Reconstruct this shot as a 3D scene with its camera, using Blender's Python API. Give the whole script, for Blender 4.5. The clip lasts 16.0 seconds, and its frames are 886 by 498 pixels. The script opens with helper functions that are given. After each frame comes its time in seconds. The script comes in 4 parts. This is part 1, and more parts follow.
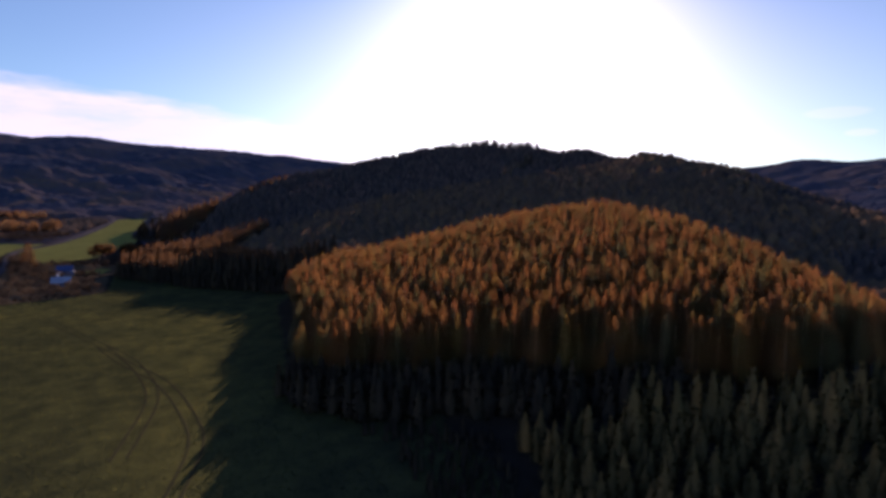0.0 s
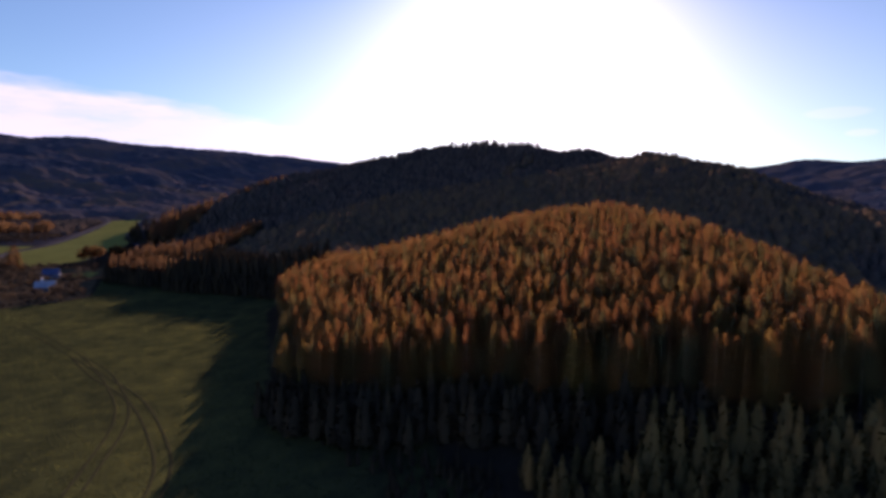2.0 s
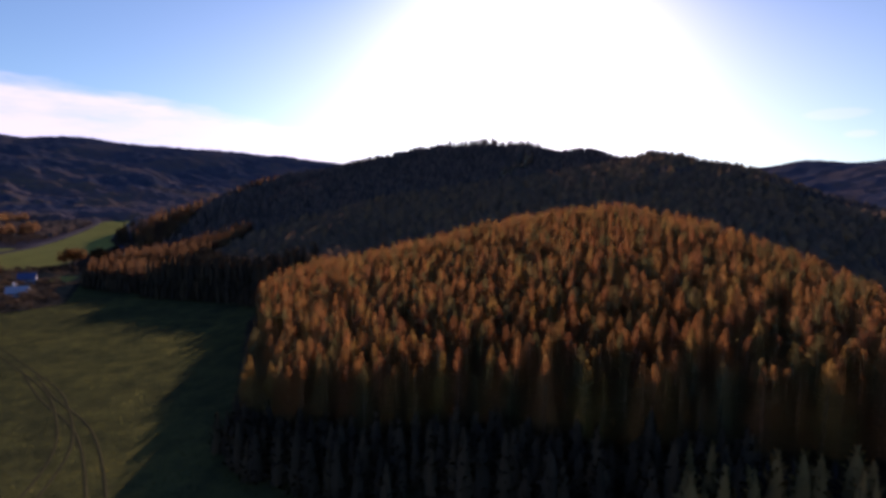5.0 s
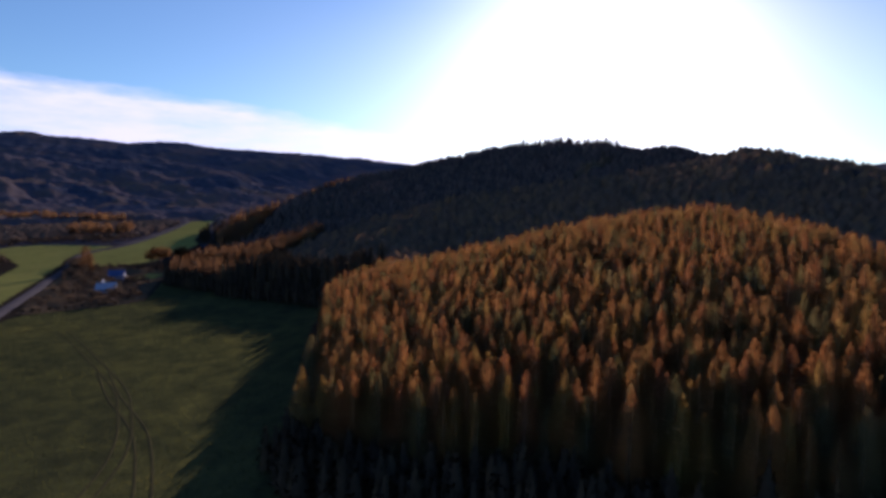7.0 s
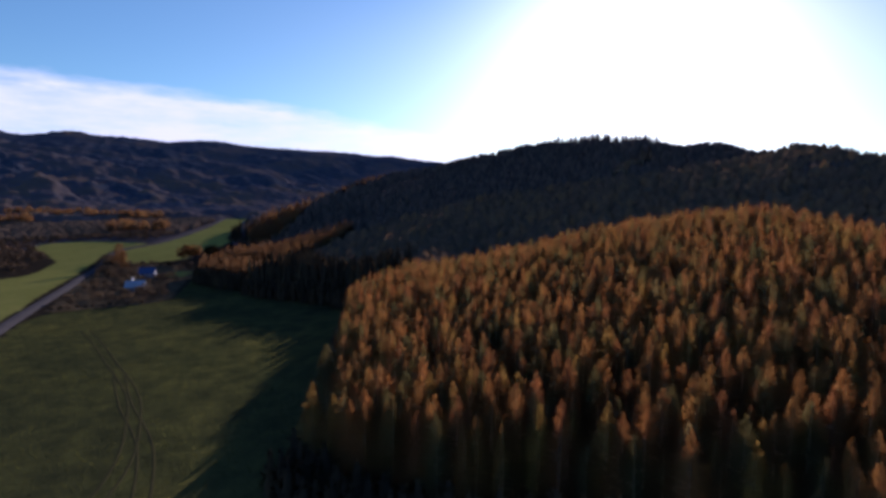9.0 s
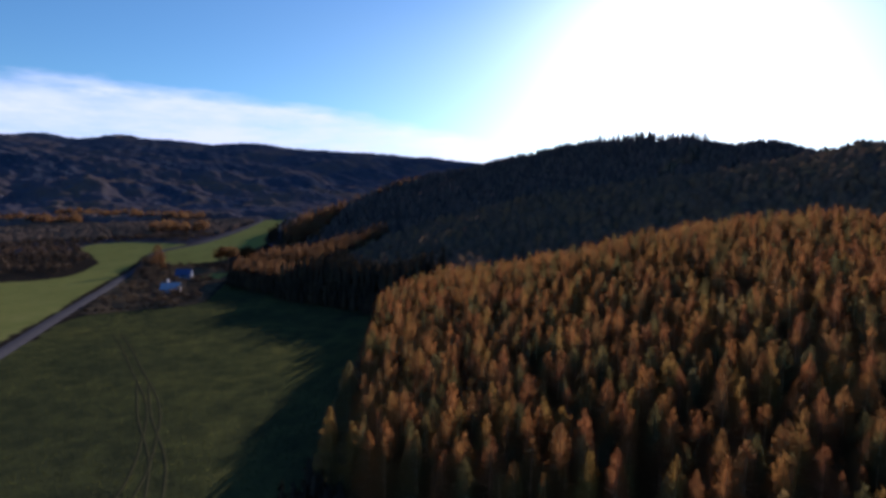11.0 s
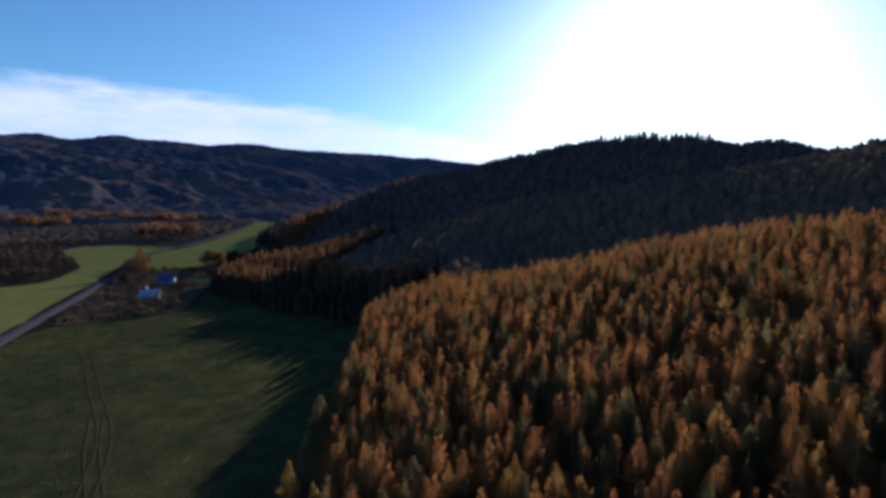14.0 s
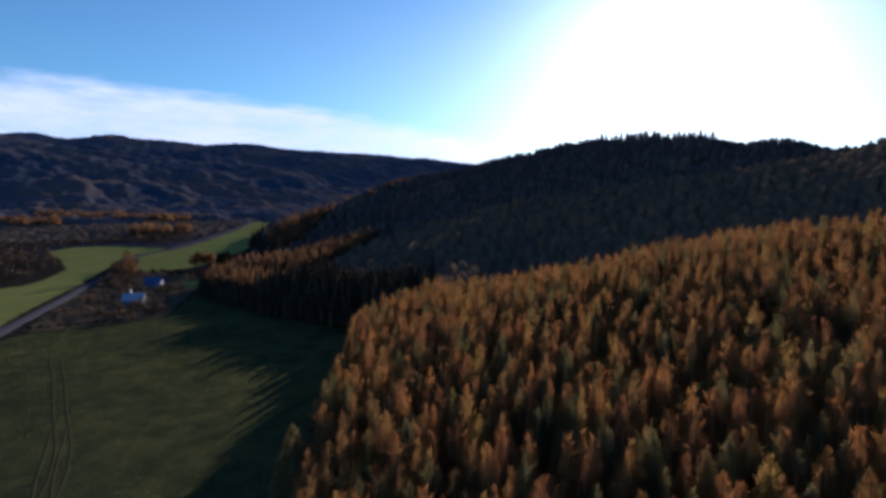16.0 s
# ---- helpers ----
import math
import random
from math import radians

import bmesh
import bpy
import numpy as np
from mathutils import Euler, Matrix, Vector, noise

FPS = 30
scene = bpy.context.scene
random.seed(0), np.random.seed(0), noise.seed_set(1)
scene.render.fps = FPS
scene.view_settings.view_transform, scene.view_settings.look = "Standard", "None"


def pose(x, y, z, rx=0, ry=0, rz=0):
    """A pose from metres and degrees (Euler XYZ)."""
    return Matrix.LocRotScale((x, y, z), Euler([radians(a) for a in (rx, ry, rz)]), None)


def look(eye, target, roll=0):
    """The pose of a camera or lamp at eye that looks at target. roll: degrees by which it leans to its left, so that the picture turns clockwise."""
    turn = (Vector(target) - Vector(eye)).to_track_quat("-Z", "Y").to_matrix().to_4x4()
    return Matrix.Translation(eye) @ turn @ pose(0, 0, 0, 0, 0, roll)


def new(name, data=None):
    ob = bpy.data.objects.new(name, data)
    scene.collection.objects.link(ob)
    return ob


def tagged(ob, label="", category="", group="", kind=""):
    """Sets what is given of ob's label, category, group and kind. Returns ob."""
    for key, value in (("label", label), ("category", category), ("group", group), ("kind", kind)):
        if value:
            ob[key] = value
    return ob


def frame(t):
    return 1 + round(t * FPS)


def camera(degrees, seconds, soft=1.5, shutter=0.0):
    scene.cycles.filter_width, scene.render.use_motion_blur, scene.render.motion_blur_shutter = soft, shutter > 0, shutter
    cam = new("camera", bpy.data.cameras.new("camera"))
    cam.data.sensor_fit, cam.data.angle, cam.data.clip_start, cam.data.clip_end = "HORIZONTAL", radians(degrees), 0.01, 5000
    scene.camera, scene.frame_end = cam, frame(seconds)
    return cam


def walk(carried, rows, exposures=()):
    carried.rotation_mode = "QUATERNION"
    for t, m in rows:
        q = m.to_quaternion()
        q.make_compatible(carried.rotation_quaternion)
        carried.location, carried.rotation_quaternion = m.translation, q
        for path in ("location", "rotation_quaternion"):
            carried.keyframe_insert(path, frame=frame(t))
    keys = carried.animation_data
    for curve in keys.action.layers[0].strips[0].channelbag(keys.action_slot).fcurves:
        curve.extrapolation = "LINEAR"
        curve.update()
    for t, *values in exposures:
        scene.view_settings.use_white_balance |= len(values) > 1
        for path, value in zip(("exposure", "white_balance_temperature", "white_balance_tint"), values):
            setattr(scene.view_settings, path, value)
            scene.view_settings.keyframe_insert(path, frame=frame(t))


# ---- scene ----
cam = camera(77.5, 16.0, soft=3.6)
PATH = [
    (0.0, (-0.00, -0.00, 41.85), (-0.01, 99.57, 32.61), 0.38),
    (0.5, (0.26, 2.30, 41.96), (0.18, 101.87, 32.72), 0.38),
    (1.0, (0.52, 4.60, 42.06), (0.37, 104.17, 32.85), 0.37),
    (1.5, (0.78, 6.89, 42.13), (0.61, 106.46, 32.91), 0.37),
    (2.0, (1.03, 9.18, 42.20), (0.95, 108.76, 33.02), 0.36),
    (2.5, (1.29, 11.47, 42.23), (1.21, 111.05, 33.10), 0.36),
    (3.0, (1.56, 13.76, 42.26), (1.45, 113.35, 33.14), 0.36),
    (3.5, (1.82, 16.06, 42.28), (1.81, 115.65, 33.20), 0.38),
    (5.6, (2.92, 25.68, 42.30), (2.92, 125.27, 33.25), 0.43),
    (5.8, (3.02, 26.60, 42.31), (0.76, 126.16, 33.25), 0.43),
    (6.0, (3.13, 27.51, 42.31), (-2.75, 126.93, 33.26), 0.44),
    (6.2, (3.18, 28.43, 42.29), (-7.92, 127.40, 33.29), 0.42),
    (6.3, (3.21, 28.88, 42.29), (-9.19, 127.70, 33.30), 0.41),
    (6.5, (3.26, 29.79, 42.27), (-9.66, 128.55, 33.33), 0.39),
    (7.0, (3.29, 32.05, 42.22), (-9.71, 130.80, 33.26), 0.40),
    (7.5, (3.28, 34.31, 42.19), (-9.58, 133.06, 33.16), 0.43),
    (8.0, (3.27, 36.55, 42.20), (-9.40, 135.32, 33.10), 0.43),
    (8.5, (3.24, 38.78, 42.27), (-9.27, 137.56, 33.07), 0.47),
    (8.7, (3.21, 39.66, 42.32), (-9.27, 138.45, 33.07), 0.50),
    (8.8, (3.20, 40.10, 42.34), (-10.66, 138.70, 33.08), 0.52),
    (9.0, (3.17, 40.99, 42.39), (-15.67, 138.75, 33.08), 0.55),
    (9.2, (3.10, 41.86, 42.43), (-20.65, 138.56, 33.16), 0.53),
    (9.3, (3.06, 42.30, 42.46), (-21.45, 138.81, 33.20), 0.52),
    (9.5, (2.98, 43.18, 42.50), (-22.35, 139.48, 33.28), 0.50),
    (9.7, (2.85, 44.05, 42.54), (-22.58, 140.32, 33.32), 0.50),
    (11.8, (1.48, 53.18, 42.95), (-23.91, 149.46, 33.73), 0.49),
    (12.0, (1.35, 54.05, 42.99), (-24.00, 150.34, 33.77), 0.49),
    (12.5, (0.96, 56.22, 43.07), (-24.37, 152.52, 33.84), 0.48),
    (13.0, (0.55, 58.42, 43.13), (-24.66, 154.75, 33.93), 0.48),
    (13.5, (0.17, 60.66, 43.16), (-25.03, 157.00, 34.00), 0.47),
    (14.0, (-0.17, 62.93, 43.18), (-25.28, 159.30, 34.13), 0.48),
    (14.5, (-0.49, 65.20, 43.18), (-25.57, 161.59, 34.17), 0.50),
    (15.0, (-0.83, 67.47, 43.18), (-25.88, 163.86, 34.13), 0.52),
    (15.5, (-1.19, 69.72, 43.18), (-26.14, 166.14, 34.14), 0.54),
    (16.0, (-1.53, 71.97, 43.19), (-26.40, 168.41, 34.19), 0.55),
]
walk(cam, [(t, look(e, g, r)) for t, e, g, r in PATH],
     exposures=[(0, 1.39, 6550, 53), (5.6, 1.39, 6450, 51), (6.6, 1.34, 6080, 45), (8.7, 1.33, 5950, 41), (9.6, 1.29, 5680, 35), (16, 1.24, 5450, 28)])

# ---------------------------------------------------------------- light
K = 4.5                      # metres in one unit of the plan
SUN_AZ, SUN_EL = 3.0, 15.4  # degrees east of north, and up
HAZE_AZ, HAZE_EL = 9.5, 15.0  # the middle of the bright haze beside the sun

world = bpy.data.worlds.new("sky")
scene.world = world
world.use_nodes = True
wt = world.node_tree
wt.nodes.clear()


def wmath(op, a, b=None, clamp=False):
    n = wt.nodes.new("ShaderNodeMath")
    n.operation, n.use_clamp = op, clamp
    for i, v in enumerate((a, b)):
        if v is None:
            continue
        if isinstance(v, (int, float)):
            n.inputs[i].default_value = v
        else:
            wt.links.new(v, n.inputs[i])
    return n.outputs[0]


sky = wt.nodes.new("ShaderNodeTexSky")
sky.sky_type = "NISHITA"
sky.sun_disc = False
sky.sun_elevation, sky.sun_rotation = radians(SUN_EL), radians(SUN_AZ)
sky.altitude, sky.air_density, sky.dust_density, sky.ozone_density = 300, 1.0, 0.25, 2.5

# clouds: a long low bank, thinning out to one side, and a few small puffs
geo = wt.nodes.new("ShaderNodeTexCoord")
sep = wt.nodes.new("ShaderNodeSeparateXYZ")
wt.links.new(geo.outputs["Generated"], sep.inputs[0])
dx, dy, dz = sep.outputs
az = wmath("ARCTAN2", dx, dy)
el = wmath("ARCSINE", dz)
comb = wt.nodes.new("ShaderNodeCombineXYZ")
wt.links.new(wmath("MULTIPLY", az, 3.0), comb.inputs[0])
wt.links.new(wmath("MULTIPLY", el, 16.0), comb.inputs[1])
cl = wt.nodes.new("ShaderNodeTexNoise")
cl.inputs["Scale"].default_value, cl.inputs["Detail"].default_value, cl.inputs["Roughness"].default_value = 2.2, 8, 0.62
wt.links.new(comb.outputs[0], cl.inputs["Vector"])
rag = wmath("MULTIPLY", wmath("SUBTRACT", cl.outputs["Fac"], 0.5), 0.045)
edge = wmath("SUBTRACT", 0.175, wmath("MULTIPLY", wmath("POWER", wmath("MAXIMUM", wmath("ADD", az, 0.68), 0.0), 1.6), 0.21))
bank = wmath("MULTIPLY", wmath("SUBTRACT", wmath("ADD", edge, rag), el), 42.0, clamp=True)
fade = wmath("MULTIPLY", wmath("SUBTRACT", -0.02, az), 4.5, clamp=True)
cover = wmath("MULTIPLY", wmath("MULTIPLY", bank, fade), wmath("ADD", -0.1, wmath("MULTIPLY", cl.outputs["Fac"], 1.8)))


def puff(a, e, wide, high, dense):
    q = wmath("ADD", wmath("POWER", wmath("ABSOLUTE", wmath("DIVIDE", wmath("SUBTRACT", az, a), wide)), 2.0), wmath("POWER", wmath("ABSOLUTE", wmath("DIVIDE", wmath("SUBTRACT", el, e), high)), 2.0))
    return wmath("MULTIPLY", wmath("MULTIPLY", wmath("SUBTRACT", wmath("ADD", 0.55, cl.outputs["Fac"]), q), 2.0, clamp=True), dense)


cover = wmath("MINIMUM", wmath("ADD", cover, wmath("ADD", puff(0.61, 0.127, 0.045, 0.009, 0.16), puff(0.64, 0.097, 0.022, 0.006, 0.22))), 1.0)
mixc = wt.nodes.new("ShaderNodeMix")
mixc.data_type = "RGBA"
wt.links.new(cover, mixc.inputs["Factor"])
deep = wt.nodes.new("ShaderNodeMix")
deep.data_type, deep.blend_type = "RGBA", "MULTIPLY"
wt.links.new(wmath("MULTIPLY", wmath("SUBTRACT", el, 0.3), 2.2, clamp=True), deep.inputs["Factor"])
azure = wt.nodes.new("ShaderNodeVectorMath")
azure.operation = "MULTIPLY"
azure.inputs[1].default_value = (0.57, 0.89, 0.92)
wt.links.new(sky.outputs[0], azure.inputs[0])
wt.links.new(azure.outputs[0], deep.inputs["A"])
deep.inputs["B"].default_value = (0.88, 1.0, 1.52, 1)
wt.links.new(deep.outputs["Result"], mixc.inputs["A"])
mixc.inputs["B"].default_value = (6.6, 7.4, 8.6, 1)
# the bright aureole of thin haze round the sun


def heading(a, e):
    a, e = radians(a), radians(e)
    return Vector((math.sin(a) * math.cos(e), math.cos(a) * math.cos(e), math.sin(e)))


sd = heading(SUN_AZ, SUN_EL)
dot = wt.nodes.new("ShaderNodeVectorMath")
dot.operation = "DOT_PRODUCT"
wt.links.new(geo.outputs["Generated"], dot.inputs[0])
dot.inputs[1].default_value = heading(HAZE_AZ, HAZE_EL)
aur = wmath("MULTIPLY", wmath("POWER", wmath("MAXIMUM", dot.outputs["Value"], 0.0), 48.0), 8.0)
low = wmath("SUBTRACT", 1.0, wmath("MULTIPLY", el, 3.1), clamp=True)
aur = wmath("ADD", aur, wmath("MULTIPLY", wmath("MULTIPLY", wmath("POWER", wmath("MAXIMUM", dot.outputs["Value"], 0.0), 14.0), 9.5), low))
aur = wmath("ADD", aur, wmath("MULTIPLY", wmath("POWER", wmath("MAXIMUM", dot.outputs["Value"], 0.0), 4.0), 0.6))
addc = wt.nodes.new("ShaderNodeVectorMath")
addc.operation = "ADD"
wt.links.new(mixc.outputs["Result"], addc.inputs[0])
acol = wt.nodes.new("ShaderNodeVectorMath")
acol.operation = "SCALE"
acol.inputs[0].default_value = (1.0, 0.88, 0.76)
wt.links.new(aur, acol.inputs["Scale"])
wt.links.new(acol.outputs[0], addc.inputs[1])
bg = wt.nodes.new("ShaderNodeBackground")
bg.inputs["Strength"].default_value = 0.05
wt.links.new(addc.outputs[0], bg.inputs["Color"])
wo = wt.nodes.new("ShaderNodeOutputWorld")
wt.links.new(bg.outputs[0], wo.inputs["Surface"])

lamp = bpy.data.lights.new("sun", "SUN")
lamp.energy, lamp.angle, lamp.color = 3.9, radians(0.55), (1.0, 0.87, 0.68)
sun = new("sun", lamp)
sun.matrix_world = look(sd * 400, (0, 0, 0))


# ---------------------------------------------------------------- materials
def mat(name):
    m = bpy.data.materials.new(name)
    m.use_nodes = True
    m.node_tree.nodes.clear()
    return m, m.node_tree.nodes, m.node_tree.links


def N(nodes, kind, **vals):
    n = nodes.new(kind)
    for k, v in vals.items():
        n.inputs[k.replace("_", " ")].default_value = v
    return n


def M(nodes, links, op, a, b=None, clamp=False):
    n = nodes.new("ShaderNodeMath")
    n.operation, n.use_clamp = op, clamp
    for i, v in enumerate((a, b)):
        if v is None:
            continue
        if isinstance(v, (int, float)):
            n.inputs[i].default_value = v
        else:
            links.new(v, n.inputs[i])
    return n.outputs[0]


def ramp(nodes, links, fac, stops):
    n = nodes.new("ShaderNodeValToRGB")
    e = n.color_ramp.elements
    while len(e) < len(stops):
        e.new(0.5)
    for x, (p, c) in zip(e, stops):
        x.position, x.color = p, (*c, 1)
    links.new(fac, n.inputs[0])
    return n.outputs["Color"]


def mixcol(nodes, links, fac, a, b):
    n = nodes.new("ShaderNodeMix")
    n.data_type = "RGBA"
    for v, s in ((fac, "Factor"), (a, "A"), (b, "B")):
        if isinstance(v, (int, float)):
            n.inputs[s].default_value = v
        elif isinstance(v, tuple):
            n.inputs[s].default_value = (*v, 1)
        else:
            links.new(v, n.inputs[s])
    return n.outputs["Result"]


def noise_tex(nodes, links, scale, detail=4, rough=0.55, vec=None, stretch=None):
    n = N(nodes, "ShaderNodeTexNoise", Scale=scale, Detail=detail, Roughness=rough)
    if vec is None:
        vec = N(nodes, "ShaderNodeNewGeometry").outputs["Position"]
    if stretch:
        mp = nodes.new("ShaderNodeMapping")
        mp.inputs["Scale"].default_value = stretch
        mp.inputs["Rotation"].default_value = (0, 0, radians(32))
        links.new(vec, mp.inputs["Vector"])
        vec = mp.outputs[0]
    links.new(vec, n.inputs["Vector"])
    return n.outputs["Fac"]


def foliage(name, stops, translucent=0.45, grain=1.6, single=True, gaps=0.0):
    """Needles or leaves: the hue differs from tree to tree and from twig to twig; light shines through."""
    m, n, l = mat(name)
    info = n.new("ShaderNodeObjectInfo")
    att = n.new("ShaderNodeAttribute")
    att.attribute_name = "tint"
    rnd = M(n, l, "FRACT", M(n, l, "ADD", info.outputs["Random"], att.outputs["Fac"])) if single else att.outputs["Fac"]
    tw = noise_tex(n, l, grain, 3, 0.6)
    f = M(n, l, "ADD", M(n, l, "MULTIPLY", rnd, 0.85), M(n, l, "MULTIPLY", M(n, l, "SUBTRACT", tw, 0.4), 0.4), clamp=True)
    col = ramp(n, l, f, stops)
    d = N(n, "ShaderNodeBsdfDiffuse", Roughness=0.6)
    t = n.new("ShaderNodeBsdfTranslucent")
    l.new(col, d.inputs["Color"])
    l.new(col, t.inputs["Color"])
    mx = N(n, "ShaderNodeMixShader", Fac=translucent)
    l.new(d.outputs[0], mx.inputs[1])
    l.new(t.outputs[0], mx.inputs[2])
    out = n.new("ShaderNodeOutputMaterial")
    if gaps:
        # a spray of needles is half air
        air = n.new("ShaderNodeBsdfTransparent")
        thin = N(n, "ShaderNodeMixShader", Fac=gaps)
        l.new(mx.outputs[0], thin.inputs[1])
        l.new(air.outputs[0], thin.inputs[2])
        mx = thin
    l.new(mx.outputs[0], out.inputs["Surface"])
    return m


def plain(name, c1, c2, scale=2.0, rough=0.85, bump=0.3, metal=0.0, stretch=None, gloss=0.5):
    m, n, l = mat(name)
    a = noise_tex(n, l, scale, 5, 0.6, stretch=stretch)
    b = noise_tex(n, l, scale * 0.13, 3)
    f = M(n, l, "ADD", M(n, l, "MULTIPLY", a, 0.7), M(n, l, "MULTIPLY", b, 0.4), clamp=True)
    col = ramp(n, l, f, [(0.3, c1), (0.75, c2)])
    p = N(n, "ShaderNodeBsdfPrincipled", Roughness=rough, Metallic=metal)
    p.inputs["Specular IOR Level"].default_value = gloss
    l.new(col, p.inputs["Base Color"])
    bp = N(n, "ShaderNodeBump", Strength=bump, Distance=0.05)
    l.new(a, bp.inputs["Height"])
    l.new(bp.outputs[0], p.inputs["Normal"])
    out = n.new("ShaderNodeOutputMaterial")
    l.new(p.outputs[0], out.inputs["Surface"])
    return m


LARCH = foliage("larch_needles", [(0.0, (0.091, 0.089, 0.036)), (0.15, (0.155, 0.123, 0.041)), (0.35, (0.293, 0.115, 0.043)), (0.5, (0.259, 0.141, 0.043)), (0.65, (0.328, 0.137, 0.043)), (0.85, (0.283, 0.172, 0.046)), (1.0, (0.345, 0.209, 0.047))], 0.45, gaps=0.56)
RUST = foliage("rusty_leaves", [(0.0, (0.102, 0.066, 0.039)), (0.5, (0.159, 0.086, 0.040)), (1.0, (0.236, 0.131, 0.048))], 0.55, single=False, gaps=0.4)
OLIVE = foliage("olive_needles", [(0.0, (0.085, 0.081, 0.036)), (0.6, (0.169, 0.142, 0.057)), (1.0, (0.287, 0.192, 0.072))], 0.55, gaps=0.4)
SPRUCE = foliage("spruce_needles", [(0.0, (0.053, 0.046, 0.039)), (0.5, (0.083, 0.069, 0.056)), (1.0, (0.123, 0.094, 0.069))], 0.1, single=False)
YOUNG = foliage("young_spruce_needles", [(0.0, (0.117, 0.093, 0.035)), (0.5, (0.197, 0.140, 0.049)), (1.0, (0.309, 0.183, 0.059))], 0.25)
BARE = foliage("bare_twigs", [(0.0, (0.088, 0.065, 0.041)), (0.5, (0.128, 0.089, 0.054)), (0.85, (0.167, 0.105, 0.050)), (1.0, (0.200, 0.105, 0.036))], 0.15)
COPPER = foliage("copper_leaves", [(0.0, (0.16, 0.085, 0.035)), (0.5, (0.25, 0.125, 0.042)), (1.0, (0.32, 0.17, 0.05))], 0.5, single=False, gaps=0.4)
GOLD = foliage("golden_leaves", [(0.0, (0.230, 0.140, 0.040)), (0.6, (0.330, 0.205, 0.048)), (1.0, (0.420, 0.290, 0.070))], 0.5, gaps=0.45)
SHRUB = foliage("brown_twigs", [(0.0, (0.055, 0.044, 0.034)), (0.5, (0.090, 0.071, 0.049)), (1.0, (0.149, 0.108, 0.064))], 0.2)
THICK = foliage("thicket_twigs", [(0.0, (0.070, 0.055, 0.038)), (0.5, (0.100, 0.074, 0.050)), (1.0, (0.136, 0.090, 0.054))], 0.1, single=False)
# blue in these needles stands for the haze over the far slopes
HAZE_PINES = foliage("haze_blue_conifer_needles", [(0.0, (0.044, 0.056, 0.077)), (0.5, (0.069, 0.082, 0.102)), (1.0, (0.103, 0.110, 0.118))], 0.06, single=False)
# near-black: the deep shade along the forest edges is put into this colour
DEEP = foliage("shade_toned_needles", [(0.0, (0.033, 0.028, 0.018)), (0.5, (0.050, 0.040, 0.025)), (1.0, (0.074, 0.055, 0.029))], 0.1, single=False)
# lightened leaves: sunlight put into the colour of the shaded hill clump
SUNLIT_GOLD = foliage("sunlit_gold_leaves", [(0.0, (0.16, 0.115, 0.075)), (0.6, (0.24, 0.175, 0.10)), (1.0, (0.32, 0.23, 0.12))], 0.3, gaps=0.4)
BARK = plain("bark", (0.05, 0.04, 0.032), (0.13, 0.10, 0.08), 6.0, 0.95, 0.6)
ASPHALT = plain("worn_asphalt", (0.04, 0.04, 0.04), (0.065, 0.064, 0.063), 0.6, 0.9, 0.1, gloss=0.0)
TRACK = plain("rutted_grass", (0.02, 0.021, 0.012), (0.038, 0.038, 0.017), 1.2, 0.95, 0.3, gloss=0.0)


